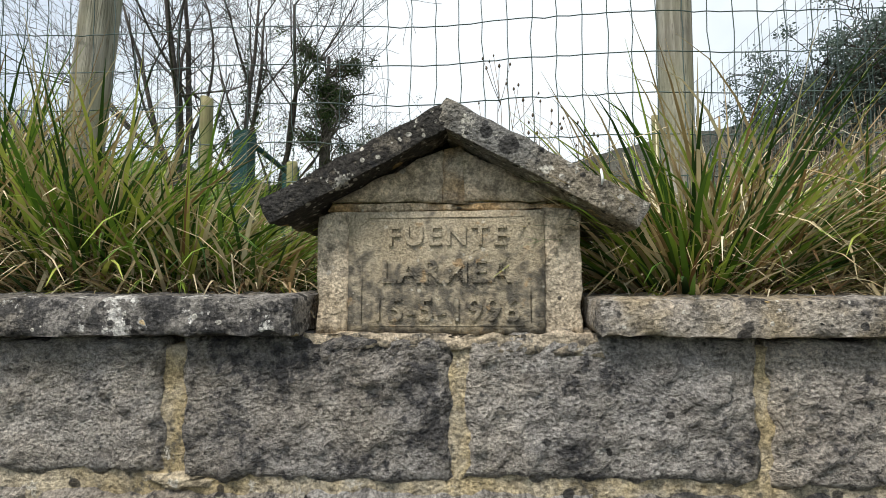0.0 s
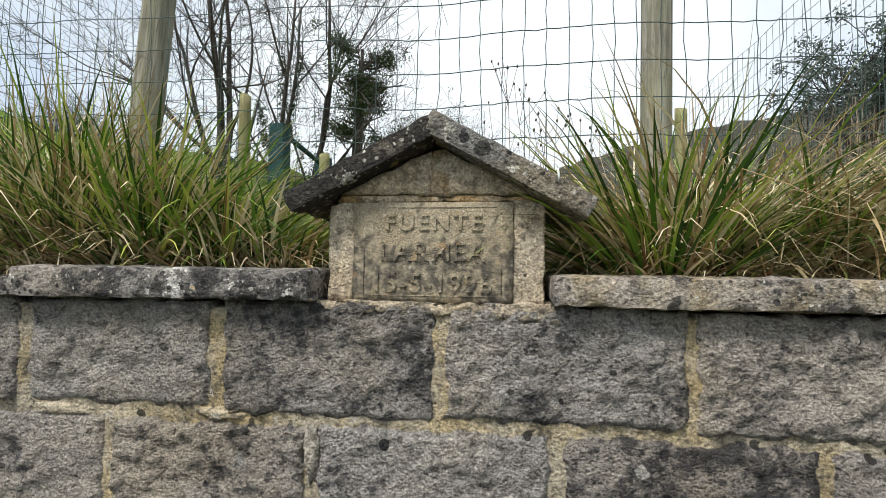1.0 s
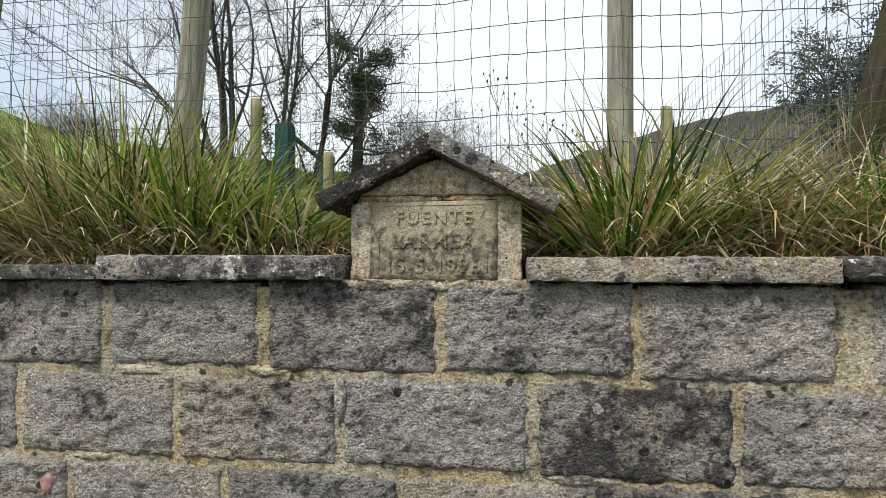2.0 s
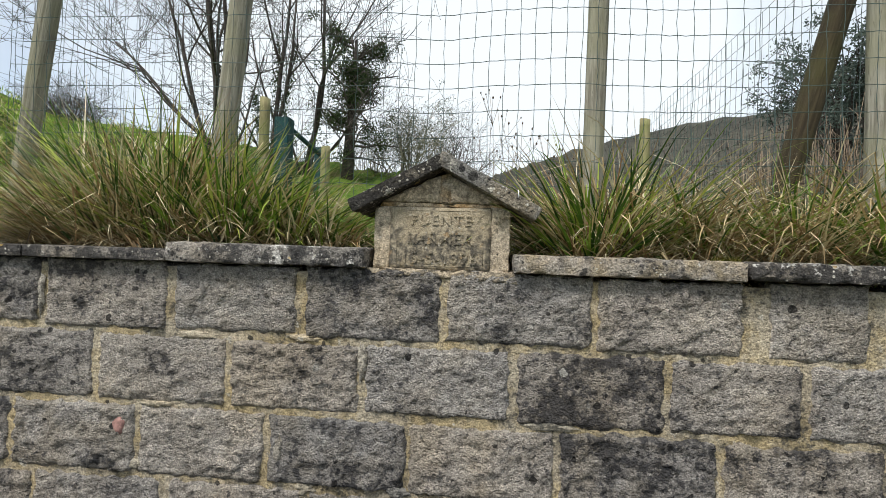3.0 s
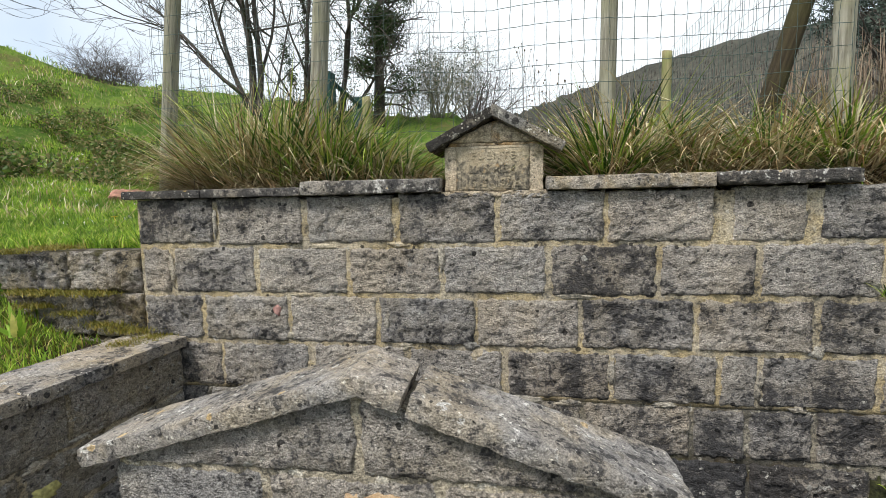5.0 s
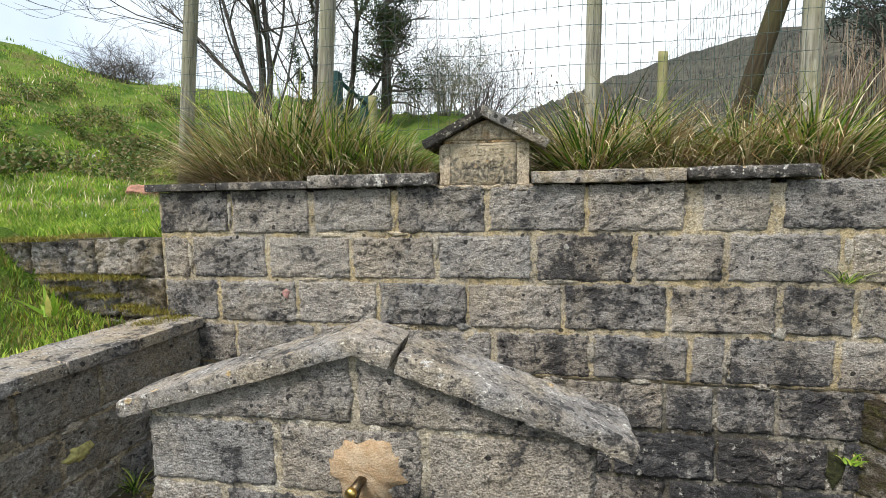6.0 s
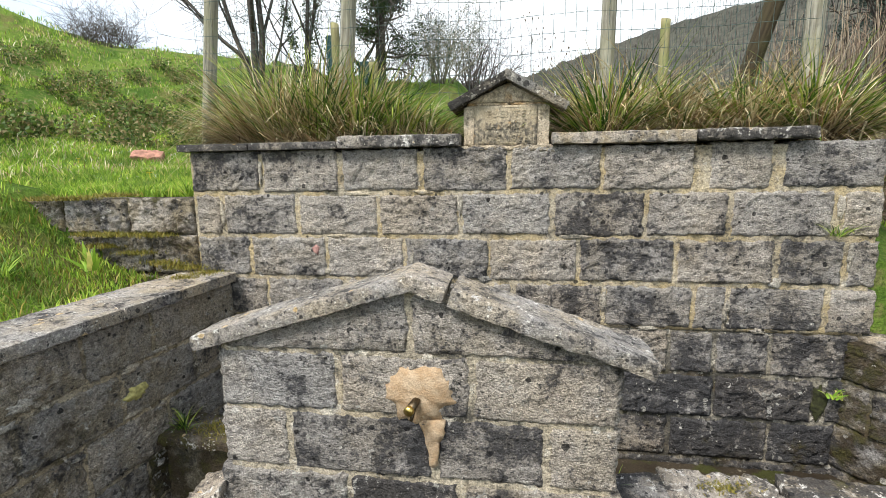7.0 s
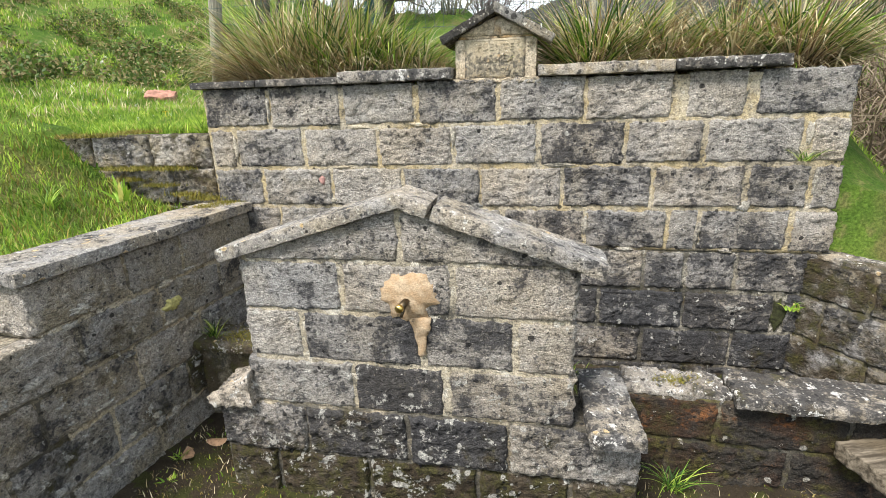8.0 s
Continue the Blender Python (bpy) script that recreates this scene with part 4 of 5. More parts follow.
tube(v, f, [Vector((0, 0.02, 0.006)), Vector((-0.010, -0.040, 0.0)), Vector((-0.018, -0.072, -0.005))], [0.0125, 0.0125, 0.0125], 14)
spout = part("spout", mesh_of("spout", v, f, M_BRASS), fountain, pose(SX, 0, SZ - 0.01), label="tarnished brass spout")
v, f = [], []
tube(v, f, [Vector((-0.0170, -0.068, -0.0045)), Vector((-0.0205, -0.080, -0.006))], [0.0138, 0.0138], 14)
part("spout_rim", mesh_of("spout_rim", v, f, M_BRIGHT), spout, label="bright worn brass rim")
v, f = [], []
tube(v, f, [Vector((-0.010, -0.040, -0.008)), Vector((-0.012, -0.052, -0.022)), Vector((-0.016, -0.066, -0.040))], [0.007, 0.006, 0.005], 8)
part("spout_hook", mesh_of("spout_hook", v, f, M_BRASS), spout)
# left ledge stone and right bench
part("ledge_stone", prism([(-1.050, 0.395), (-0.86, 0.400), (-0.86, 0.545), (-0.90, 0.51), (-0.975, 0.455), (-1.045, 0.432)], -0.045, 0.16, 51, M_COPING, 0.012), fountain, label="broken ledge stone", colour=(0.25, 0.5, 0.0))
bench = tagged(new("stone_bench", slab_mesh(-0.088, 0.088, -0.225, 0.215, 0.0, 0.048, 55, M_COPING, chip=0.014, rough=0.007, cell=0.013)), "worn grey stone slab resting on the fountain base", "bench")
bench.matrix_basis = pose(0.455, -0.785, 0.408, 0, 0, 2)
bench.color = (0.45, 0.35, 0.3, 0)

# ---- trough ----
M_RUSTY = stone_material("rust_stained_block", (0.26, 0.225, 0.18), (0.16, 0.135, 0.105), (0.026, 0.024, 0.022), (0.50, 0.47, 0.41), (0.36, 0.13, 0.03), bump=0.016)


def lichen_rust_shade(x, z, rng):
    # real rust and film, made heavier to paint the trough front's shade
    return (0.85 + rng.uniform(-0.1, 0.1), 0.22, 0.75 if x < 0.75 else 0.3, 0.50)


trough = new("wall_trough", body_mesh(0.0, 1.2, -0.05, 0.385, 0.0, 0.14, M_MORTAR))
trough.matrix_basis = pose(0.53, -0.625, 0, 0, 0, -2)
trough.color = (0.95, 0.1, 0.2, 0.7)
tagged(trough, "low front wall of an overgrown water trough, rust stained", "wall", kind="structure")
lay(trough, [(0.195, 0.385, [0.0, (0.355, 0.372), 0.80, 1.2]), (-0.03, 0.195, [0.0, 0.20, 0.62, 1.02, 1.2])], 1010, lichen_rust_shade, material=M_RUSTY, wild=1.1)
part("broken_top", slab_mesh(0.02, 0.40, 0.0, 0.16, 0.375, 0.415, 1021, M_COPING, rough=0.018, chip=0.03, cell=0.012), trough, label="crumbling cement top", colour=(0.35, 0.6, 0.1, 0.35))
part("coping_stone", slab_mesh(0.40, 1.2, -0.040, 0.17, 0.392, 0.440, 1022, M_COPING, chip=0.014), trough, pose(0, 0, 0, 0, 0, -2.5), label="thick coping slab with white lichen", colour=(0.60, 0.45, 0.3, 0.30))
tagged(new("trough_floor", mesh_of("trough_floor", [(0.3, -0.6, 0.14), (2.2, -0.6, 0.14), (2.2, 0, 0.14), (0.3, 0, 0.14)], [(0, 1, 2, 3)], M_EARTH)), "silted bottom of the trough", "floor", kind="structure")
wall_shelf = new("wall_shelf", body_mesh(-1.44, -0.80, -0.05, 0.385, -0.50, -0.36, M_MORTAR))
wall_shelf.color = (0.5, 0.1, 0.2, 0.75)
tagged(wall_shelf, "low dark wall tucked behind the fountain", "wall", kind="structure")
part("coping_stone", slab_mesh(-1.425, -0.86, -0.545, -0.34, 0.385, 0.432, 1031, M_COPING, chip=0.02, rough=0.01), wall_shelf, label="mossy shelf stone", colour=(0.5, 0.3, 0.2, 0.8))


# ---- fence ----
def post_mesh(height, r0, r1, seed, material, sides=20):
    verts, faces = [], []
    n = max(6, int(height / 0.06))
    for k in range(n + 1):
        f = k / n
        for s in range(sides):
            w = 2 * math.pi * s / sides
            r = (r0 + (r1 - r0) * f) * (1 + 0.02 * fract(math.cos(w) * 1.4 + seed, math.sin(w) * 1.4, f * height * 0.8, 3) + 0.02 * math.cos(3 * w + seed))
            verts.append((r * math.cos(w), r * math.sin(w), f * height + (0.008 * math.cos(w + seed) if k == n else 0)))
    for k in range(n):
        for s in range(sides):
            a, b = k * sides + s, k * sides + (s + 1) % sides
            faces.append((a, b, b + sides, a + sides))
    faces.append(tuple(n * sides + s for s in range(sides)))
    faces.append(tuple(range(sides - 1, -1, -1)))
    return mesh_of("post", verts, faces, material)


def upright(x, y, z, dx, dy=0.0):
    """A pose at a post's foot; it leans dx, dy metres for each metre up."""
    return pose(x, y, z, -math.degrees(math.atan(dy)), math.degrees(math.atan(dx)), 0)


fence = empty("garden_fence", "tall green wire-mesh fence on weathered round wooden posts", "fence")
for x, y, z, h, r, lean, mat, lab in (
    (-1.703, 0.36, 1.40, 1.80, 0.035, 0.125, M_POST, "grey weathered post leaning inwards"),
    (-0.890, 0.36, 1.50, 1.75, 0.039, 0.085, M_POST, "thick grey weathered post"),
    (0.462, 0.36, 1.50, 1.75, 0.034, 0.010, M_POST, "knotty weathered post"),
    (1.365, 0.36, 1.45, 1.75, 0.038, 0.0, M_POST, "straight weathered post"),
    (-1.50, 1.98, 1.30, 1.43, 0.038, 0.0, M_STUB, "short greenish post"),
    (1.42, 2.83, 1.30, 1.55, 0.044, 0.0, M_STUB, "short greenish post"),
    (-1.76, 4.0, 1.40, 1.45, 0.055, 0.0, M_STUB, "short greenish post"),
):
    part("post", post_mesh(h, r * 1.04, r * 0.96, x * 7, mat), fence, upright(x, y, z, lean), label=lab)
v0, v1 = Vector((1.025, 0.46, 1.50)), Vector((1.395, 0.52, 2.75))
bp = part("brace", post_mesh((v1 - v0).length, 0.042, 0.041, 5, M_BRACE), fence, label="slanting wooden brace with backlit shade in its colour")
bp.matrix_basis = Matrix.Translation(v0) @ (v1 - v0).to_track_quat("Z", "Y").to_matrix().to_4x4()


def netting(a, b, z0, z1, dx, dz, seed, r=0.00125):
    """Woven wire between two posts: a, b are x, y."""
    verts, faces = [], []
    rng = random.Random(seed)
    A, B = Vector((*a, 0)), Vector((*b, 0))
    length = (B - A).length
    d = (B - A) / length
    nrm = Vector((-d.y, d.x, 0))
    nv, nh = int(length / dx), int((z1 - z0) / dz)

    def at(i, k):
        s, z = i * length / nv, z0 + k * (z1 - z0) / nh
        sag = 0.012 * fract(s * 2.2, z * 0.4, seed, 2)
        return A + d * (s + 0.006 * fract(s * 9, z * 9, seed + 5, 2)) + nrm * 0.012 * fract(s * 1.5, z * 1.5, seed + 9, 2) + Vector((0, 0, z + sag))

    for i in range(nv + 1):
        pts = []
        for k in range(nh + 1):
            pts.append(at(i, k))
            if k < nh:
                pts.append((at(i, k) + at(i, k + 1)) / 2 + d * rng.uniform(-0.004, 0.004))
        tube(verts, faces, pts, [r * 0.8] * len(pts), 4)
    for k in range(nh + 1):
        pts = []
        for i in range(nv + 1):
            pts.append(at(i, k))
            if i < nv:
                pts.append((at(i, k) + at(i + 1, k)) / 2 + Vector((0, 0, rng.uniform(-0.0035, 0.001))))
        tube(verts, faces, pts, [r] * len(pts), 4)
    return mesh_of("wire_mesh", verts, faces, M_WIRE)


part("wire_mesh", netting((-1.66, 0.31), (1.37, 0.31), 1.62, 2.98, 0.050, 0.083, 2), fence, label="green-coated wire netting")
part("wire_mesh", netting((1.40, 0.34), (1.46, 2.83), 1.60, 2.88, 0.06, 0.085, 3), fence, label="green-coated wire netting")
part("wire_mesh", netting((-1.67, 0.34), (-1.55, 1.98), 1.55, 2.78, 0.06, 0.085, 4), fence, label="green-coated wire netting")
part("wire_mesh", netting((-1.55, 1.98), (-1.80, 4.0), 1.60, 2.80, 0.12, 0.11, 6), fence, label="green-coated wire netting")

# ---- teal gate posts behind the fence ----
gate = empty("metal_gate", "dark teal painted metal gate posts with a sloping bar", "gate")


def box(x0, x1, y0, y1, z0, z1, material, bevel=0.008, name="box"):
    bm = bmesh.new()
    bmesh.ops.create_cube(bm, size=1)
    for q in bm.verts:
        q.co = Vector(((x0 + x1) / 2 + q.co.x * (x1 - x0), (y0 + y1) / 2 + q.co.y * (y1 - y0), (z0 + z1) / 2 + q.co.z * (z1 - z0)))
    bmesh.ops.bevel(bm, geom=list(bm.edges), offset=bevel, segments=2, affect="EDGES")
    me = bpy.data.meshes.new(name)
    bm.to_mesh(me)
    bm.free()
    me.materials.append(material)
    return me


part("gate_post", box(-2.35, -2.18, 3.92, 4.09, 1.6, 3.18, M_TEAL), gate)
part("gate_post", box(-2.37, -2.20, 5.25, 5.42, 1.6, 3.14, M_TEAL), gate)
v, f = [], []
tube(v, f, [Vector((-2.24, 4.05, 3.10)), Vector((-2.28, 5.30, 3.02))], [0.03, 0.03], 6)
part("bar", mesh_of("bar", v, f, M_TEAL), gate)


# ---- grass tussocks ----
def tussock(label, count, area, spread, length, width, droop, seed, dry, wind=(0, 0), segs=7, lift=-0.015):
    """area: x, y, rx, ry of the crown at the soil; dry: the share of straw in it."""
    rng = random.Random(seed)
    growth = {"green": ([], []), "dry": ([], []), "thatch": ([], [])}
    cx, cy, rx, ry = area
    flat = lift > 0
    for k in range(int(count * (1.3 if flat else 2.4))):
        w, q = rng.uniform(0, 2 * math.pi), math.sqrt(rng.random())
        tight = 1.0 if flat else 0.66
        x, y = cx + rx * tight * q * math.cos(w), cy + ry * tight * q * math.sin(w)
        kind = "thatch" if not flat and k % 4 == 0 else ("dry" if rng.random() < dry * (0.80 + 0.45 * q) else "green")
        straw = kind != "green"
        mess = 1.1 if flat else (0.34 if straw else 0.16)
        out = Vector((math.cos(w) * q, math.sin(w) * q * 0.8, 0)) * spread * rng.uniform(0.4, 1.5) * (1.0 if flat else 2.3) + Vector((wind[0], wind[1], 0)) * rng.uniform(0.2, 1.5) + Vector((rng.gauss(0, mess), rng.gauss(0, mess), 0))
        ln = length * (0.45 + 0.62 * rng.random() ** 1.2) * (0.60 if kind == "thatch" else 1.0)
        bend = droop * (rng.uniform(0.2, 1.3) + 1.8 * rng.random() ** 3)
        one = ([], [])
        blade(*one, Vector((x, y, ground_z(min(x, 1.48), max(0.14, y)) + lift)), out, ln, width * rng.uniform(0.45, 1.25) * (1.0 if straw else 1.2), bend, segs, rng, rng.randint(2, segs - 1) if straw and rng.random() < 0.3 else 0)
        # none hangs below the coping or the wall's end
        if any(p.z < 1.665 and p.y < 0.0 or p.z < 1.60 and p.x > 1.56 or p.y < -0.10 for p in one[0]):
            continue
        verts, faces = growth[kind]
        base = len(verts)
        verts.extend(one[0])
        faces.extend(tuple(base + i for i in f) for f in one[1])
    plant = empty("grass_tussock", label, "grass", group="grass tussocks")
    for kind, name, mat in (("green", "green_growth", M_BLADE_GREEN), ("dry", "dead_growth", M_BLADE_DRY), ("thatch", "thatch", M_THATCH)):
        if growth[kind][0]:
            tagged(part(name, mesh_of(name, *growth[kind], mat), plant), kind="stuff")
    return plant


for row in (
    ("long dry grass tussock swept over the wall's corner", 1170, (-1.24, 0.31, 0.24, 0.16), 0.50, 0.68, 0.0086, 0.55, 1, 0.66, (-0.22, -0.08)),
    ("large tussock of straw and rust coloured grass", 1248, (-1.02, 0.31, 0.20, 0.16), 0.50, 0.66, 0.0086, 0.50, 12, 0.58, (-0.16, -0.10)),
    ("bright green grass tussock with straw-coloured outer blades", 1014, (-0.78, 0.30, 0.17, 0.15), 0.55, 0.58, 0.0109, 0.54, 2, 0.47, (-0.06, -0.12)),
    ("upright grass tussock turning from green to straw", 858, (-0.58, 0.31, 0.17, 0.14), 0.61, 0.48, 0.0098, 0.72, 13, 0.55, (0.14, -0.12)),
    ("short drooping grass tussock beside the plaque house", 936, (-0.40, 0.26, 0.17, 0.12), 0.66, 0.37, 0.0098, 1.36, 3, 0.57, (0.20, -0.18)),
    ("dense green grass tussock spilling beside the plaque house", 1014, (0.45, 0.27, 0.14, 0.12), 0.68, 0.52, 0.0109, 0.67, 4, 0.43, (0.06, -0.14)),
    ("wind-combed tussock of straw-coloured grass", 1170, (0.62, 0.34, 0.22, 0.15), 0.50, 0.60, 0.0086, 0.88, 5, 0.75, (0.42, -0.08)),
    ("wind-combed tussock of green and dry grass", 1014, (0.84, 0.28, 0.20, 0.13), 0.55, 0.48, 0.0098, 1.04, 14, 0.60, (0.36, -0.14)),
    ("straw-coloured grass tussock at the fence brace", 1014, (1.12, 0.30, 0.22, 0.15), 0.50, 0.50, 0.0092, 0.80, 6, 0.71, (0.08, -0.10)),
    ("green grass tussock at the wall's end", 936, (1.38, 0.27, 0.18, 0.13), 0.55, 0.52, 0.0109, 0.72, 7, 0.53, (0.10, -0.08)),
    ("long dry grass tussock hanging over the bank", 500, (1.50, 0.55, 0.10, 0.15), 0.45, 0.38, 0.0092, 0.80, 8, 0.67, (0.05, 0.05)),
    ("matted dry straw lying along the coping", 1170, (-0.9, 0.20, 0.66, 0.09), 1.6, 0.20, 0.0050, 0.35, 9, 0.92, (0.05, -0.35), 6, 0.045),
    ("matted dry straw lying along the coping", 1170, (0.84, 0.20, 0.64, 0.09), 1.6, 0.20, 0.0050, 0.35, 10, 0.92, (0.25, -0.35), 6, 0.045),
):
    tussock(*row)


# ---- dry flower stalks by the fence ----
def stalks(name, label, count, area, height, seed):
    rng = random.Random(seed)
    plant = empty(name, label, "plant")
    sv, sf, hv, hf = [], [], [], []
    for _ in range(count):
        x, y = area[0] + rng.uniform(-1, 1) * area[2], area[1] + rng.uniform(-1, 1) * area[3]
        h = height * rng.uniform(0.72, 1.05)
        lean = Vector((rng.gauss(0, 0.10), rng.gauss(0, 0.08), 1))
        p0 = Vector((x, y, ground_z(x, y)))
        pts = [p0 + lean * h * k / 5 + Vector((0.012 * fract(k, x * 9, 0, 2), 0, 0)) for k in range(6)]
        tube(sv, sf, pts, [0.0016, 0.0015, 0.0013, 0.0012, 0.001, 0.0008], 4)
        tips = [pts[-1]]
        for _ in range(rng.randint(1, 4)):
            k = rng.randint(3, 4)
            q = pts[k]
            e = q + Vector((rng.uniform(-0.09, 0.09), rng.uniform(-0.06, 0.06), rng.uniform(0.06, 0.16)))
            tube(sv, sf, [q, (q + e) / 2 + Vector((0, 0, -0.006)), e], [0.001, 0.0009, 0.0007], 4)
            tips.append(e)
        for e in tips:
            r = rng.uniform(0.0028, 0.0045)
            tube(hv, hf, [e - Vector((0, 0, r * 1.4)), e - Vector((0, 0, r * 0.5)), e + Vector((0, 0, r * 0.7)), e + Vector((0, 0, r * 1.8))], [r * 0.35, r, r * 0.9, r * 0.2], 6)
    tagged(part("stem", mesh_of("stem", sv, sf, M_REED), plant), kind="stuff")
    tagged(part("seed_head", mesh_of("seed_head", hv, hf, M_SEED), plant, label="dark dry seed heads"), kind="stuff")
    return plant


stalks("seed_stalks", "thin dry flower stalks with dark seed heads", 10, (0.22, 0.9, 0.16, 0.15), 0.78, 3)
stalks("seed_stalks", "thin dry flower stalks with dark seed heads", 5, (0.47, 0.92, 0.08, 0.1), 0.64, 4)


# ---- trees ----
def limb(verts, faces, tips, p, d, length, r, depth, rng, bend, up, fork, sides=6, floor=0.004):
    """Grows one limb and its offshoots; tips collects thin ends."""
    n = 7 if depth > 1 else 6
    pts, radii = [p.copy()], [r]
    q, dd = p.copy(), d.copy()
    for k in range(n):
        dd = (dd + Vector((rng.gauss(0, bend), rng.gauss(0, bend), rng.gauss(0, bend) + up / n))).normalized()
        q = q + dd * length / n
        pts.append(q.copy())
        radii.append(max(floor, r * (1 - 0.62 * (k + 1) / n)))
    tube(verts, faces, pts, radii, sides if depth > 2 else (4 if depth > 1 else 3))
    tips.append((pts[-1], dd))
    if depth == 0:
        return
    for c in range(fork + (1 if depth > 2 else 0)):
        k = rng.randint(1 if depth < 3 else 2, n)
        ax = Vector((rng.gauss(0, 1), rng.gauss(0, 1), rng.gauss(0, 0.6))).normalized()
        nd = (dd * rng.uniform(0.5, 1.0) + ax * rng.uniform(0.5, 0.95)).normalized()
        limb(verts, faces, tips, pts[k], nd, length * rng.uniform(0.48, 0.78), max(floor, radii[k] * rng.uniform(0.45, 0.68)), depth - 1, rng, bend * 1.1, up, fork, sides, floor)


def leaf_cloud(points, count, spread, size, seed, material, name="leaves"):
    """Many small bent leaves scattered round points."""
    rng = random.Random(seed)
    verts, faces = [], []
    for _ in range(count):
        p = rng.choice(points)
        c = p + Vector((rng.gauss(0, spread), rng.gauss(0, spread), rng.gauss(0, spread)))
        a = Vector((rng.gauss(0, 1), rng.gauss(0, 1), rng.gauss(0, 1))).normalized()
        b = a.cross(Vector((rng.gauss(0, 1), rng.gauss(0, 1), rng.gauss(0, 1)))).normalized()
        s = size * rng.uniform(0.5, 1.3)
        base = len(verts)
        verts += [c - a * s, c + b * s * 0.5 + a.cross(b) * s * 0.15, c + a * s, c - b * s * 0.5 + a.cross(b) * s * 0.15]
        faces.append((base, base + 1, base + 2, base + 3))
    return mesh_of(name, verts, faces, material)


def spot(az, d):
    """The ground at a bearing and a distance from the yard."""
    x, y = 0.1 + d * math.sin(radians(az)), -1.5 + d * math.cos(radians(az))
    return Vector((x, y, ground_z(x, y)))


def bare_tree(label, az, d, stems, seed, depth=4, fork=3, ivy=0, ivy_spread=0.12, sink=0.1):
    """stems: lean x, lean y, length, radius of each stem."""
    rng = random.Random(seed)
    p = spot(az, d) - Vector((0, 0, sink))
    tree = empty("tree", label, "tree", Matrix.Translation(p))
    ivy_pts = []
    for lx, ly, ln, r in stems:
        v, f, tips = [], [], []
        root = Vector((lx * 0.25, ly * 0.25, 0)) if abs(lx) < 0.5 else Vector((-0.06, 0, 0.75 * abs(lx)))
        limb(v, f, tips, root, Vector((lx, ly, 1)).normalized(), ln, r, depth, rng, 0.085, 0.30, fork, 7, 0.0045)
        part("trunk", mesh_of("trunk", v, f, M_BARK), tree)
        dirn = Vector((lx, ly, 1)).normalized()
        ivy_pts += [root + dirn * ln * rng.uniform(0.02, 0.75) for _ in range(60)]
    if ivy:
        part("ivy", leaf_cloud(ivy_pts, ivy, ivy_spread, 0.034, seed + 1, M_LEAF), tree, label="dark ivy on the stems")
    return tree


bare_tree("tall bare many-stemmed tree with arching branches", -30.5, 12.0, [(-0.05, 0, 5.2, 0.10), (0.07, 0.05, 5.0, 0.085), (-0.55, 0, 4.2, 0.065), (-0.85, 0.1, 4.0, 0.055), (-1.1, -0.1, 2.8, 0.04), (0.4, 0, 3.0, 0.035)], 41, 4, 3)
bare_tree("slender bare tree wrapped in ivy", -25.0, 13.0, [(0.02, 0, 5.0, 0.07), (0.14, 0, 4.6, 0.06), (-0.22, 0, 3.2, 0.03)], 42, 4, 3, 3600, 0.07)
bare_tree("bare tree with steep pale stems", -21.5, 13.4, [(0.05, 0, 5.0, 0.08), (0.22, 0, 4.2, 0.06), (-0.3, 0.1, 3.3, 0.035), (0.45, 0, 3.2, 0.035)], 43, 4, 3, 1200, 0.07)


def ivy_tree(label, az, d, height, width, seed):
    rng = random.Random(seed)
    p = spot(az, d) - Vector((0, 0, 0.1))
    tree = empty("tree", label, "tree", Matrix.Translation(p))
    v, f, tips = [], [], []
    tube(v, f, [Vector((0.02 * k, 0, height * k / 6)) for k in range(7)], [0.17 - 0.022 * k for k in range(7)], 9)
    part("trunk", mesh_of("trunk", v, f, M_BARK), tree)
    bv, bf, clumps = [], [], []
    for k in range(38):
        z = height * rng.uniform(0.12, 1.0)
        w = rng.uniform(0, 2 * math.pi)
        reach = width * rng.uniform(0.35, 1.0) * (1.15 - 0.5 * z / height)
        tips = []
        limb(bv, bf, tips, Vector((0.02, 0, z)), Vector((math.cos(w), math.sin(w), rng.uniform(-0.1, 0.5))).normalized(), reach, 0.035, 2, rng, 0.14, 0.1, 3, 5, 0.005)
        if z > height * 0.18 and rng.random() < 0.6:
            foot = Vector((0.02, 0, z))
            clumps += [foot + (t[0] - foot) * rng.uniform(0.3, 0.95) for t in tips[:5]]
    part("branchwork", mesh_of("branchwork", bv, bf, M_TWIG), tree)
    core = [Vector((rng.gauss(0, width * 0.10), rng.gauss(0, width * 0.10), height * rng.uniform(0.10, 0.98))) for _ in range(16)]
    part("crown", leaf_cloud(core + clumps[:110], 15000, 0.10, 0.032, seed + 3, M_LEAF, "crown"), tree, label="ragged dark evergreen crown")
    return tree


ivy_tree("dark ivy-clad tree with a ragged crown", -16.6, 12.5, 3.65, 1.7, 51)


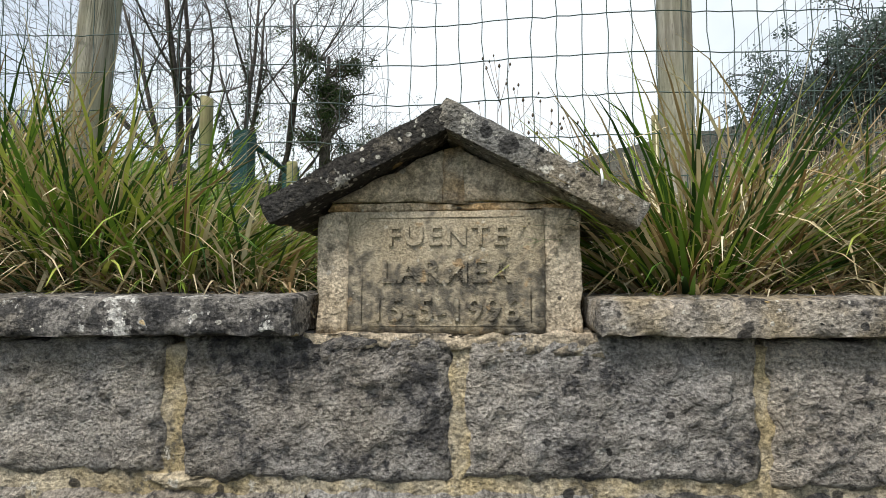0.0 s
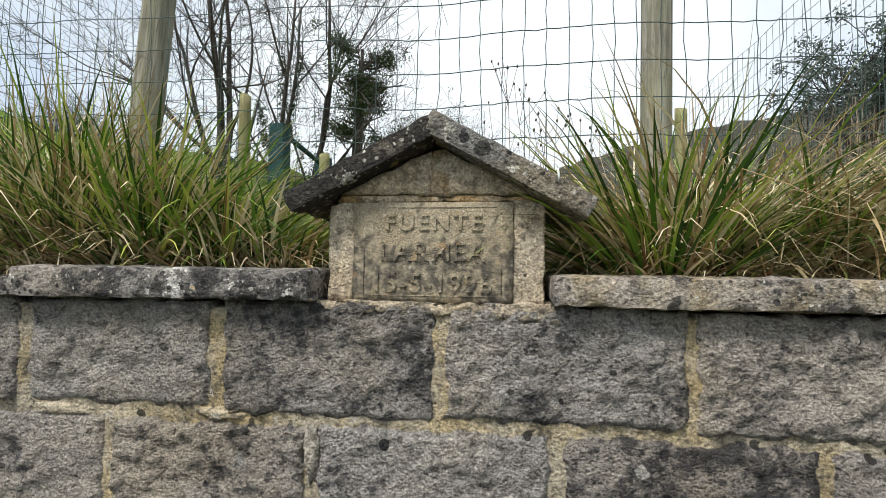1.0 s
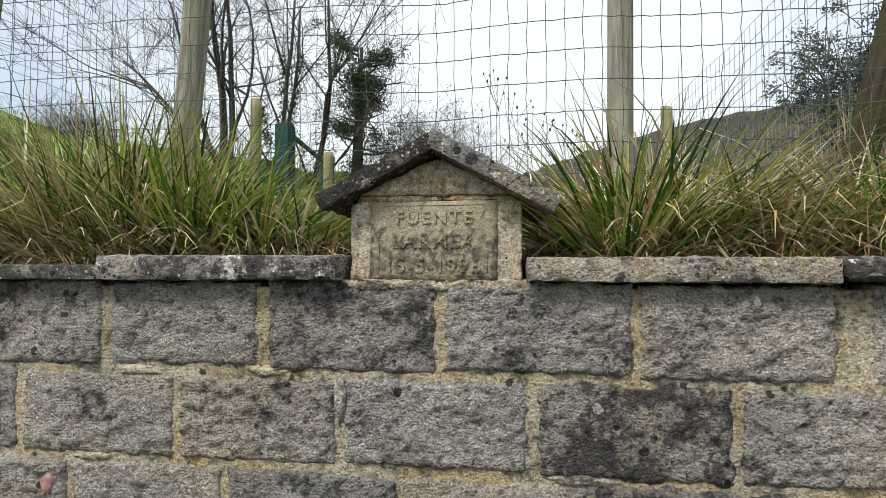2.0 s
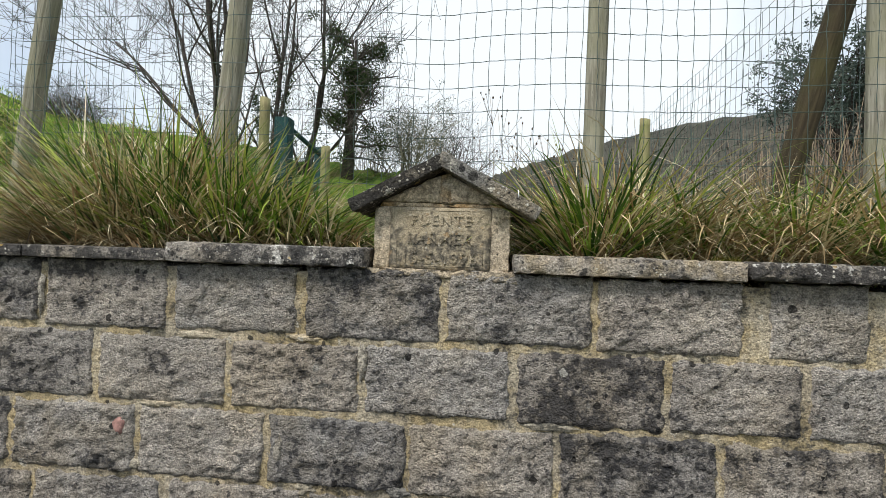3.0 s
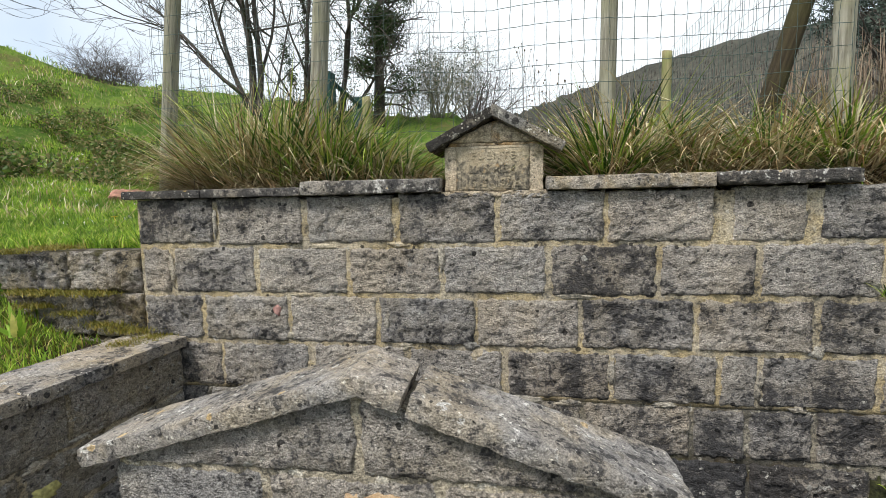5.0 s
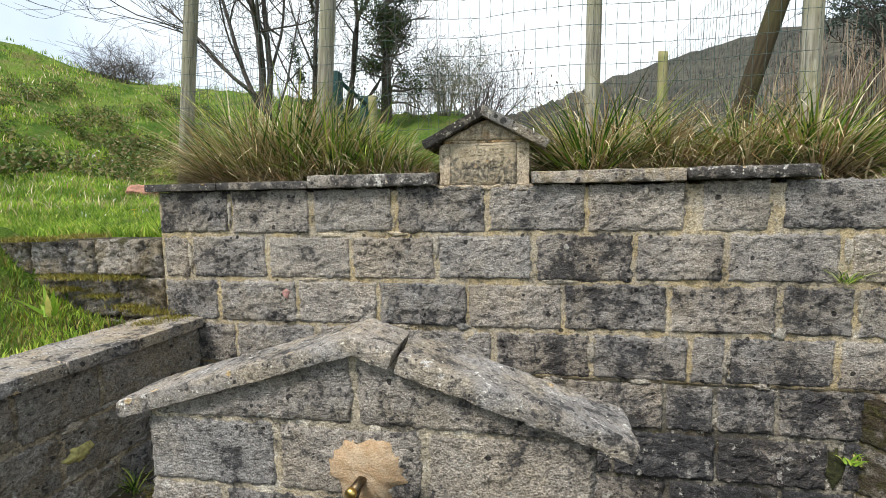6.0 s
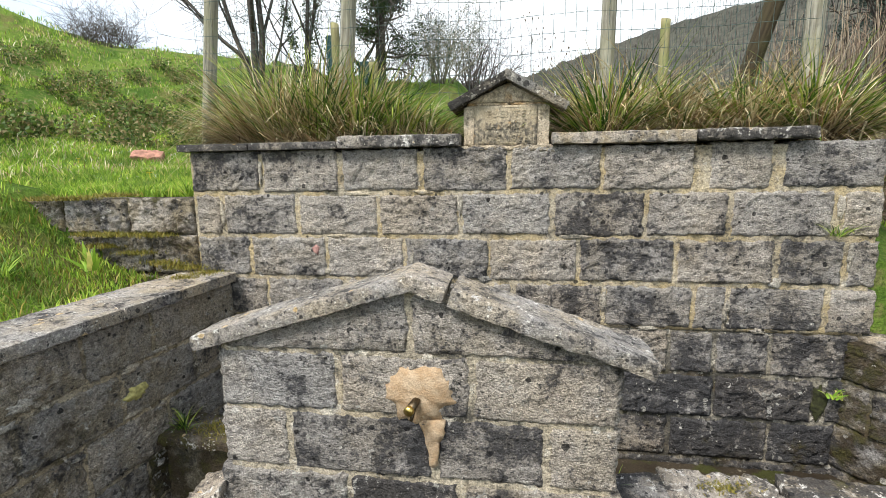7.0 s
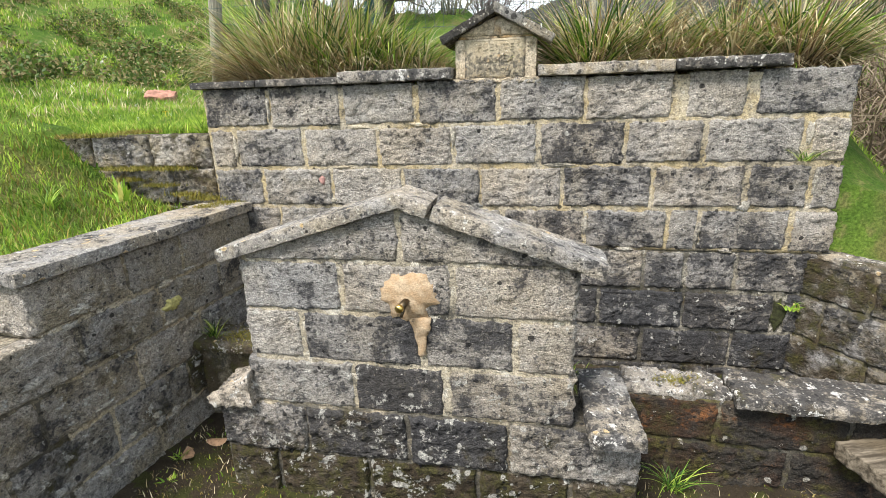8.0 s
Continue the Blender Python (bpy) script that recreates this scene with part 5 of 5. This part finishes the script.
def twig_bush(name, label, az, d, height, width, seed, stems=40, depth=2, leaves=0, material=None, leaf=None, sink=0.05):
    rng = random.Random(seed)
    p = spot(az, d) - Vector((0, 0, sink))
    bush = empty(name, label, "bush", Matrix.Translation(p))
    v, f, tips = [], [], []
    for _ in range(stems):
        w, q = rng.uniform(0, 2 * math.pi), rng.random()
        root = Vector((math.cos(w), math.sin(w), 0)) * q * width * 0.35
        dirn = Vector((math.cos(w) * q * 0.8 * width / height, math.sin(w) * q * 0.8 * width / height, 1)).normalized()
        limb(v, f, tips, root, dirn, height * rng.uniform(0.5, 0.85), 0.012 * height, depth, rng, 0.12, 0.1, 3, 4, 0.0035)
    tagged(part("crown", mesh_of("crown", v, f, material or M_TWIG), bush), kind="stuff")
    if leaves:
        part("foliage", leaf_cloud([t[0] for t in tips], leaves, 0.05, 0.028, seed + 1, leaf or M_EUCALYPT), bush)
    return bush


twig_bush("shrub", "grey-green twiggy shrub just coming into leaf", -9.5, 13.5, 1.7, 1.9, 61, 26, 3, 3000, M_PALE)
twig_bush("shrub", "bare grey shrub on the slope", -13.5, 14, 1.2, 1.4, 62, 20, 2, 0, M_PALE)
twig_bush("shrub", "bare brown bush on the hill crest", -43.3, 21, 1.45, 1.7, 63, 40, 3)
twig_bush("shrub", "bare brown bush on the hill crest", -45.6, 21, 0.9, 1.2, 64, 22, 2)
twig_bush("shrub", "leafless grey thicket on the slope", 2.0, 17, 1.9, 3.6, 65, 40, 3)
twig_bush("shrub", "leafless grey thicket on the slope", -5.5, 18, 2.4, 2.6, 66, 30, 3)
twig_bush("shrub", "reddish bare thicket behind the fence", 6.5, 13, 1.2, 2.6, 67, 46, 3, material=M_REED)
twig_bush("shrub", "reddish bare thicket behind the fence", 0.5, 10, 0.75, 1.5, 68, 50, 2, material=M_REED)
twig_bush("shrub", "brown leafless thorn bush beside the wall's end", 40, 4.1, 1.15, 1.2, 69, 34, 3, material=M_REED)
twig_bush("shrub", "brown leafless thorn bush beside the wall's end", 47, 4.6, 1.1, 1.4, 70, 34, 3, material=M_REED)
p = spot(-4.0, 10.5)
stump = empty("ivy_stump", "slim dead stump covered in dark ivy", "stump", Matrix.Translation(p))
v, f = [], []
tube(v, f, [Vector((0, 0, -0.1)), Vector((0.02, 0, 0.5)), Vector((-0.03, 0, 1.15))], [0.07, 0.06, 0.05], 8)
part("stem", mesh_of("stem", v, f, M_BARK), stump)
part("ivy", leaf_cloud([Vector((-0.02 + 0.05 * k, 0, 1.0 + 0.05 * k)) for k in range(-3, 4)] + [Vector((0, 0, 0.2 * k)) for k in range(6)], 700, 0.07, 0.045, 71, M_LEAF), stump)


def eucalypt(label, az, d, height, width, seed):
    rng = random.Random(seed)
    p = spot(az, d) - Vector((0, 0, 0.3))
    tree = empty("tree", label, "tree", Matrix.Translation(p))
    v, f, tips = [], [], []
    for k in range(4):
        limb(v, f, tips, Vector((0, 0, height * 0.1 * k)), Vector((rng.gauss(0, 0.16), rng.gauss(0, 0.16), 1)).normalized(), height * 0.55, 0.16, 3, rng, 0.10, 0.12, 4, 6, 0.02)
    part("trunk", mesh_of("trunk", v, f, M_BARK), tree)
    pts = [t[0] for t in tips if t[0].z > height * 0.35]
    rng.shuffle(pts)
    part("crown", leaf_cloud(pts[:120], 13000, width * 0.070, 0.080, seed + 5, M_EUCALYPT, "crown"), tree, label="loose grey-green crown")
    return tree


eucalypt("tall eucalyptus with a loose grey-green crown", 34.5, 29, 7.8, 3.0, 81)
eucalypt("tall eucalyptus with a loose grey-green crown", 41.0, 28, 8.4, 3.4, 82)
eucalypt("tall eucalyptus behind the bank", 45, 27, 8.4, 4.2, 83)


# ---- reeds, far woods, brambles, turf ----
def sticks(name, label, category, count, az0, az1, d0, d1, h, r, seed, material, power=1.0):
    rng = random.Random(seed)
    verts, faces = [], []
    for _ in range(count):
        q = spot(rng.uniform(az0, az1), d0 + (d1 - d0) * rng.random() ** power)
        ln = h * rng.uniform(0.5, 1.1)
        lean = Vector((rng.gauss(0, 0.08), rng.gauss(0, 0.08), 1))
        tube(verts, faces, [q - Vector((0, 0, 0.05)), q + lean * ln * 0.55 + Vector((rng.gauss(0, 0.02) * ln, 0, 0)), q + lean * ln], [r, r * 0.75, r * 0.25], 3)
        for _ in range(2):
            e = q + lean * ln * rng.uniform(0.45, 0.8)
            tube(verts, faces, [e, e + Vector((rng.gauss(0, 0.2), rng.gauss(0, 0.2), 0.35)) * ln * 0.4], [r * 0.5, r * 0.2], 3)
    return tagged(new(name, mesh_of(name, verts, faces, material)), label, category, kind="stuff")


sticks("reeds", "dry reddish brown stems on the slope behind the fence", "reeds", 650, -4, 12, 6.5, 11, 0.85, 0.005, 91, M_REED)
sticks("far_woods", "bare winter woods on the brown hillside", "woods", 4200, 5, 70, 40, 88, 1.1, 0.035, 92, M_TWIG)
sticks("far_woods", "bare winter woods along the valley", "woods", 260, -30, 6, 16, 26, 1.3, 0.012, 93, M_TWIG)
sticks("scrub", "bare thorn scrub along the edge of the lawn", "scrub", 900, 26, 60, 6.9, 12, 1.5, 0.008, 94, M_REED)


def bramble(label, az, d, rx, h, seed, count=1500):
    rng = random.Random(seed)
    p = spot(az, d)
    pts = []
    for _ in range(40):
        w, q = rng.uniform(0, 2 * math.pi), math.sqrt(rng.random())
        x, y = p.x + rx * q * math.cos(w), p.y + rx * 0.7 * q * math.sin(w)
        pts.append(Vector((x, y, ground_z(x, y) + h * (1 - q * q) * rng.uniform(0.2, 1))))
    return tagged(new("bramble", leaf_cloud(pts, count, 0.09, 0.035, seed, M_BRAMBLE, "bramble")), label, "bush", kind="stuff")


rng_b = random.Random(77)
for k in range(54):
    az = rng_b.uniform(-58, -33)
    d = rng_b.uniform(6.5, 17)
    bramble("low tangle of bramble and ivy on the slope", az, d, rng_b.uniform(0.18, 0.5), rng_b.uniform(0.08, 0.26), 500 + k, 650)
bramble("dark bramble mound on the slope", -41.6, 8.8, 0.34, 0.34, 351, 1200)
bramble("dark bramble mound on the slope", -37.0, 14.0, 0.6, 0.45, 352, 1200)
bramble("dark bramble mound on the slope", -45.0, 8.6, 0.45, 0.30, 353, 1200)
for k, (az, d, rx, h) in enumerate(((31, 7.4, 0.6, 0.9), (35, 7.6, 0.8, 1.0), (40, 8.0, 0.9, 1.0))):
    bramble("dark scrub bank beyond the lawn", az, d, rx, h, 340 + k, 1300)


def field(name, label, count, where, length, width, seed, material):
    """Short grass: one bent blade a spot."""
    rng = random.Random(seed)
    verts, faces = [], []
    while count:
        x, y = where(rng)
        if fract(x * 1.3, y * 1.3, 5.0, 3) < rng.uniform(-1.1, 0.15):
            continue
        count -= 1
        z = ground_z(x, y) - 0.005
        w = rng.uniform(0, 2 * math.pi)
        far = 1 + 0.10 * max(0, math.hypot(x, y) - 3)
        ln, wd = length * rng.uniform(0.5, 1.3) * (0.6 + 0.4 * far), width * rng.uniform(0.6, 1.3) * far
        lx, ly = rng.gauss(0, 0.4) * ln, rng.gauss(0, 0.4) * ln
        sx, sy = math.cos(w) * wd / 2, math.sin(w) * wd / 2
        b = len(verts)
        verts += [(x - sx, y - sy, z), (x + sx, y + sy, z), (x + sx * 0.7 + lx * 0.4, y + sy * 0.7 + ly * 0.4, z + ln * 0.6), (x - sx * 0.7 + lx * 0.4, y - sy * 0.7 + ly * 0.4, z + ln * 0.6), (x + lx, y + ly, z + ln * 0.92)]
        faces += [(b, b + 1, b + 2, b + 3), (b + 3, b + 2, b + 4)]
    return tagged(new(name, mesh_of(name, verts, faces, material)), label, "grass", kind="stuff")


def polar(az0, az1, d0, d1):
    def pick(rng):
        az, d = rng.uniform(az0, az1), d0 + (d1 - d0) * rng.random() ** 1.2
        return 0.1 + d * math.sin(radians(az)), -1.5 + d * math.cos(radians(az))

    def place(rng):
        while True:
            x, y = pick(rng)
            if (x < -1.68 or x > 1.7) and (y > 0.17 or x > 1.7):
                return x, y
    return place


def bank(rng):
    x = rng.uniform(-3.6, -1.76)
    return x, rng.uniform(-1.5, 0.2 if x < -2.6 else -0.01)


field("meadow_grass", "fresh green meadow grass on the slope", 76000, polar(-62, -28, 2.6, 12), 0.065, 0.007, 401, M_LAWN)
field("meadow_grass", "fresh green meadow grass on the far slope", 16000, polar(-62, -28, 10, 22), 0.08, 0.009, 402, M_LAWN)
field("bank_grass", "rough green grass on the bank", 13000, bank, 0.050, 0.006, 403, M_LAWN)
field("dead_grass", "dead straw tufts on the slope", 5200, polar(-62, -30, 4.5, 20), 0.10, 0.008, 405, M_BLADE_DRY)
field("daisies", "tiny white daisies scattered over the slope", 900, polar(-52, -34, 4.0, 9), 0.03, 0.022, 407, M_WHITE)
field("lawn_grass", "short green lawn beside the fountain", 14000, polar(24, 50, 2.8, 7.5), 0.045, 0.005, 404, M_LAWN)

field("bank_straw", "dead grass and moss on the bank", 2600, bank, 0.06, 0.006, 406, M_MOSSLEAF)

# ---- small things ----
stone = tagged(new("red_stone", slab_mesh(-0.15, 0.15, -0.10, 0.10, 0.0, 0.07, 5, M_RED, rough=0.02, chip=0.04, cell=0.02)), "flat red sandstone lying in the grass", "stone")
stone.matrix_basis = pose(-3.94, 2.60, ground_z(-3.94, 2.60) + 0.03, 24, 3, 25)
plank = tagged(new("wooden_beam", prism([(0.0, 0.235), (0.6, 0.225), (0.6, 0.285), (0.0, 0.30)], -0.19, 0.0, 7, M_PLANK, 0.005)), "split grey wooden beam resting on a stone", "beam")
rest = tagged(new("stone_block", slab_mesh(0.34, 0.56, -0.17, -0.03, -0.02, 0.232, 9, M_COPING, rough=0.008)), "rough grey stone propping up the beam", "stone")
rest.matrix_basis = pose(1.262, -0.705, 0.0, 0, 0, 17)
plank.matrix_basis = pose(1.262, -0.705, 0.0, 0, 0, 17)


def weed(label, x, y, z, count, length, width, seed, material=M_LAWN, droop=0.7):
    rng = random.Random(seed)
    verts, faces = [], []
    for _ in range(count):
        w = rng.uniform(0, 2 * math.pi)
        blade(verts, faces, Vector((rng.gauss(0, 0.012), rng.gauss(0, 0.012), -0.01)), Vector((math.cos(w), math.sin(w), 0)) * rng.uniform(0.2, 1.1), length * rng.uniform(0.5, 1.2), width, droop * rng.uniform(0.5, 1.4), 5, rng)
    ob = tagged(new("weed", mesh_of("weed", verts, faces, material)), label, "plant", "weeds in the yard")
    ob.location = (x, y, z)
    return ob


weed("tuft of bright green grass against the trough", 0.74, -0.70, 0.02, 46, 0.19, 0.005, 1, M_BLADE_GREEN)
weed("small fern-like weed growing from a wall joint", 1.40, -0.03, 0.52, 12, 0.06, 0.014, 2)
weed("grass tuft rooted in a wide wall joint", 1.335, -0.02, 1.22, 26, 0.13, 0.005, 3, M_BLADE_GREEN)
weed("small grass tuft on the mossy shelf", -1.36, -0.46, 0.43, 34, 0.13, 0.006, 4, M_BLADE_GREEN)
weed("grass tuft in the gap beside the bench", 0.345, -0.62, 0.40, 30, 0.15, 0.006, 5, M_BLADE_GREEN)
weed("low green weed at the wall's foot", -1.36, -0.82, 0.0, 20, 0.05, 0.010, 6)
weed("low green weed at the wall's foot", -1.30, -0.95, 0.0, 22, 0.05, 0.010, 7)
weed("low green weed beside the fountain", -1.12, -0.72, 0.0, 22, 0.06, 0.010, 8)
weed("broad-leaved green plant on the bank", -1.95, -0.22, 1.06, 14, 0.17, 0.028, 9, M_LAWN, 0.3)
weed("clump of grass on the bank", -2.15, -0.45, 1.05, 40, 0.22, 0.008, 10)
weed("clump of grass above the low wall", -1.75, 0.25, 1.36, 60, 0.20, 0.006, 11)


def leaf_mesh(seed):
    rng = random.Random(seed)
    n = 9
    verts = [(0, 0, 0)]
    for s in range(n):
        w = 2 * math.pi * s / n
        verts.append((0.05 * math.cos(w), 0.026 * math.sin(w) * rng.uniform(0.8, 1.2), 0.010 * math.cos(2 * w) + rng.uniform(-0.003, 0.003)))
    return mesh_of("fallen_leaf", verts, [(0, 1 + s, 1 + (s + 1) % n) for s in range(n)], M_DEADLEAF)


for k, (x, y, rz) in enumerate(((-1.25, -0.70, 20), (-1.18, -0.62, 70), (-1.33, -0.80, 130), (-1.10, -0.55, 200), (-1.05, -0.80, 310))):
    ob = tagged(new("fallen_leaf", leaf_mesh(k)), "curled brown fallen leaf", "leaf", "fallen leaves")
    ob.matrix_basis = pose(x, y, ground_z(x, y) + 0.012, 6, 4, rz)
for k, (x, y) in enumerate(((-4.1, 1.9), (-4.6, 2.6), (-2.6, 1.0))):
    v, f = [], []
    for s in range(10):
        w = 2 * math.pi * s / 10
        b = len(v)
        v += [Vector((0, 0, 0.07)), Vector((0.016 * math.cos(w - 0.25), 0.016 * math.sin(w - 0.25), 0.075)), Vector((0.022 * math.cos(w), 0.022 * math.sin(w), 0.072)), Vector((0.016 * math.cos(w + 0.25), 0.016 * math.sin(w + 0.25), 0.075))]
        f.append((b, b + 1, b + 2, b + 3))
    tube(v, f, [Vector((0, 0, 0)), Vector((0, 0, 0.07))], [0.002, 0.002], 5)
    ob = tagged(new("dandelion", mesh_of("dandelion", v, f, M_YELLOW)), "yellow dandelion flower in the grass", "flower", "dandelions")
    ob.location = (x, y, ground_z(x, y))


def debris(rng):
    return rng.uniform(-1.4, 1.4), rng.uniform(-1.3, -0.6)


field("yard_litter", "bits of straw and moss on the earth", 1500, debris, 0.035, 0.003, 501, M_BLADE_DRY)
field("yard_moss", "moss tips and seedlings on the damp earth", 5000, debris, 0.014, 0.004, 502, M_MOSSLEAF)
field("yard_seedling", "tiny green seedlings on the damp earth", 700, debris, 0.03, 0.006, 503, M_LAWN)


def moss(label, pts, spread, count, seed, tall=0.02):
    rng = random.Random(seed)
    verts, faces = [], []
    for _ in range(count):
        x, y, z = rng.choice(pts)
        blade(verts, faces, Vector((x + rng.gauss(0, spread), y + rng.gauss(0, spread * 0.6), z)), Vector((rng.gauss(0, 0.6), rng.gauss(0, 0.6), 0)), tall * rng.uniform(0.5, 1.3), 0.004, 0.4, 2, rng)
    return tagged(new("moss", mesh_of("moss", verts, faces, M_MOSSLEAF)), label, "moss", kind="stuff")


moss("yellow-green moss on the broken trough top", [(0.72, -0.57, 0.408), (0.80, -0.55, 0.408)], 0.03, 700, 1)
moss("brown-green moss on the shelf stone", [(-1.2, -0.45, 0.428), (-1.05, -0.47, 0.428)], 0.06, 1200, 2)
moss("tuft of yellow moss at the coping joint", [(0.762, 0.06, 1.645)], 0.018, 260, 3)
moss("moss on the side wall's coping", [(-1.47, -0.08, 1.008), (-1.52, -0.16, 1.008), (-1.46, -0.02, 1.01)], 0.04, 900, 4)
moss("moss and dead grass on the low wall", [(-1.7, -0.02, 1.05), (-1.85, -0.02, 1.1), (-1.6, -0.03, 1.03), (-2.2, 0.0, 1.37), (-2.0, 0.03, 1.385), (-2.35, -0.03, 1.37), (-2.1, -0.03, 1.19), (-1.95, -0.03, 1.19), (-1.75, -0.03, 1.19), (-2.05, -0.03, 1.13)], 0.055, 5200, 5, 0.03)
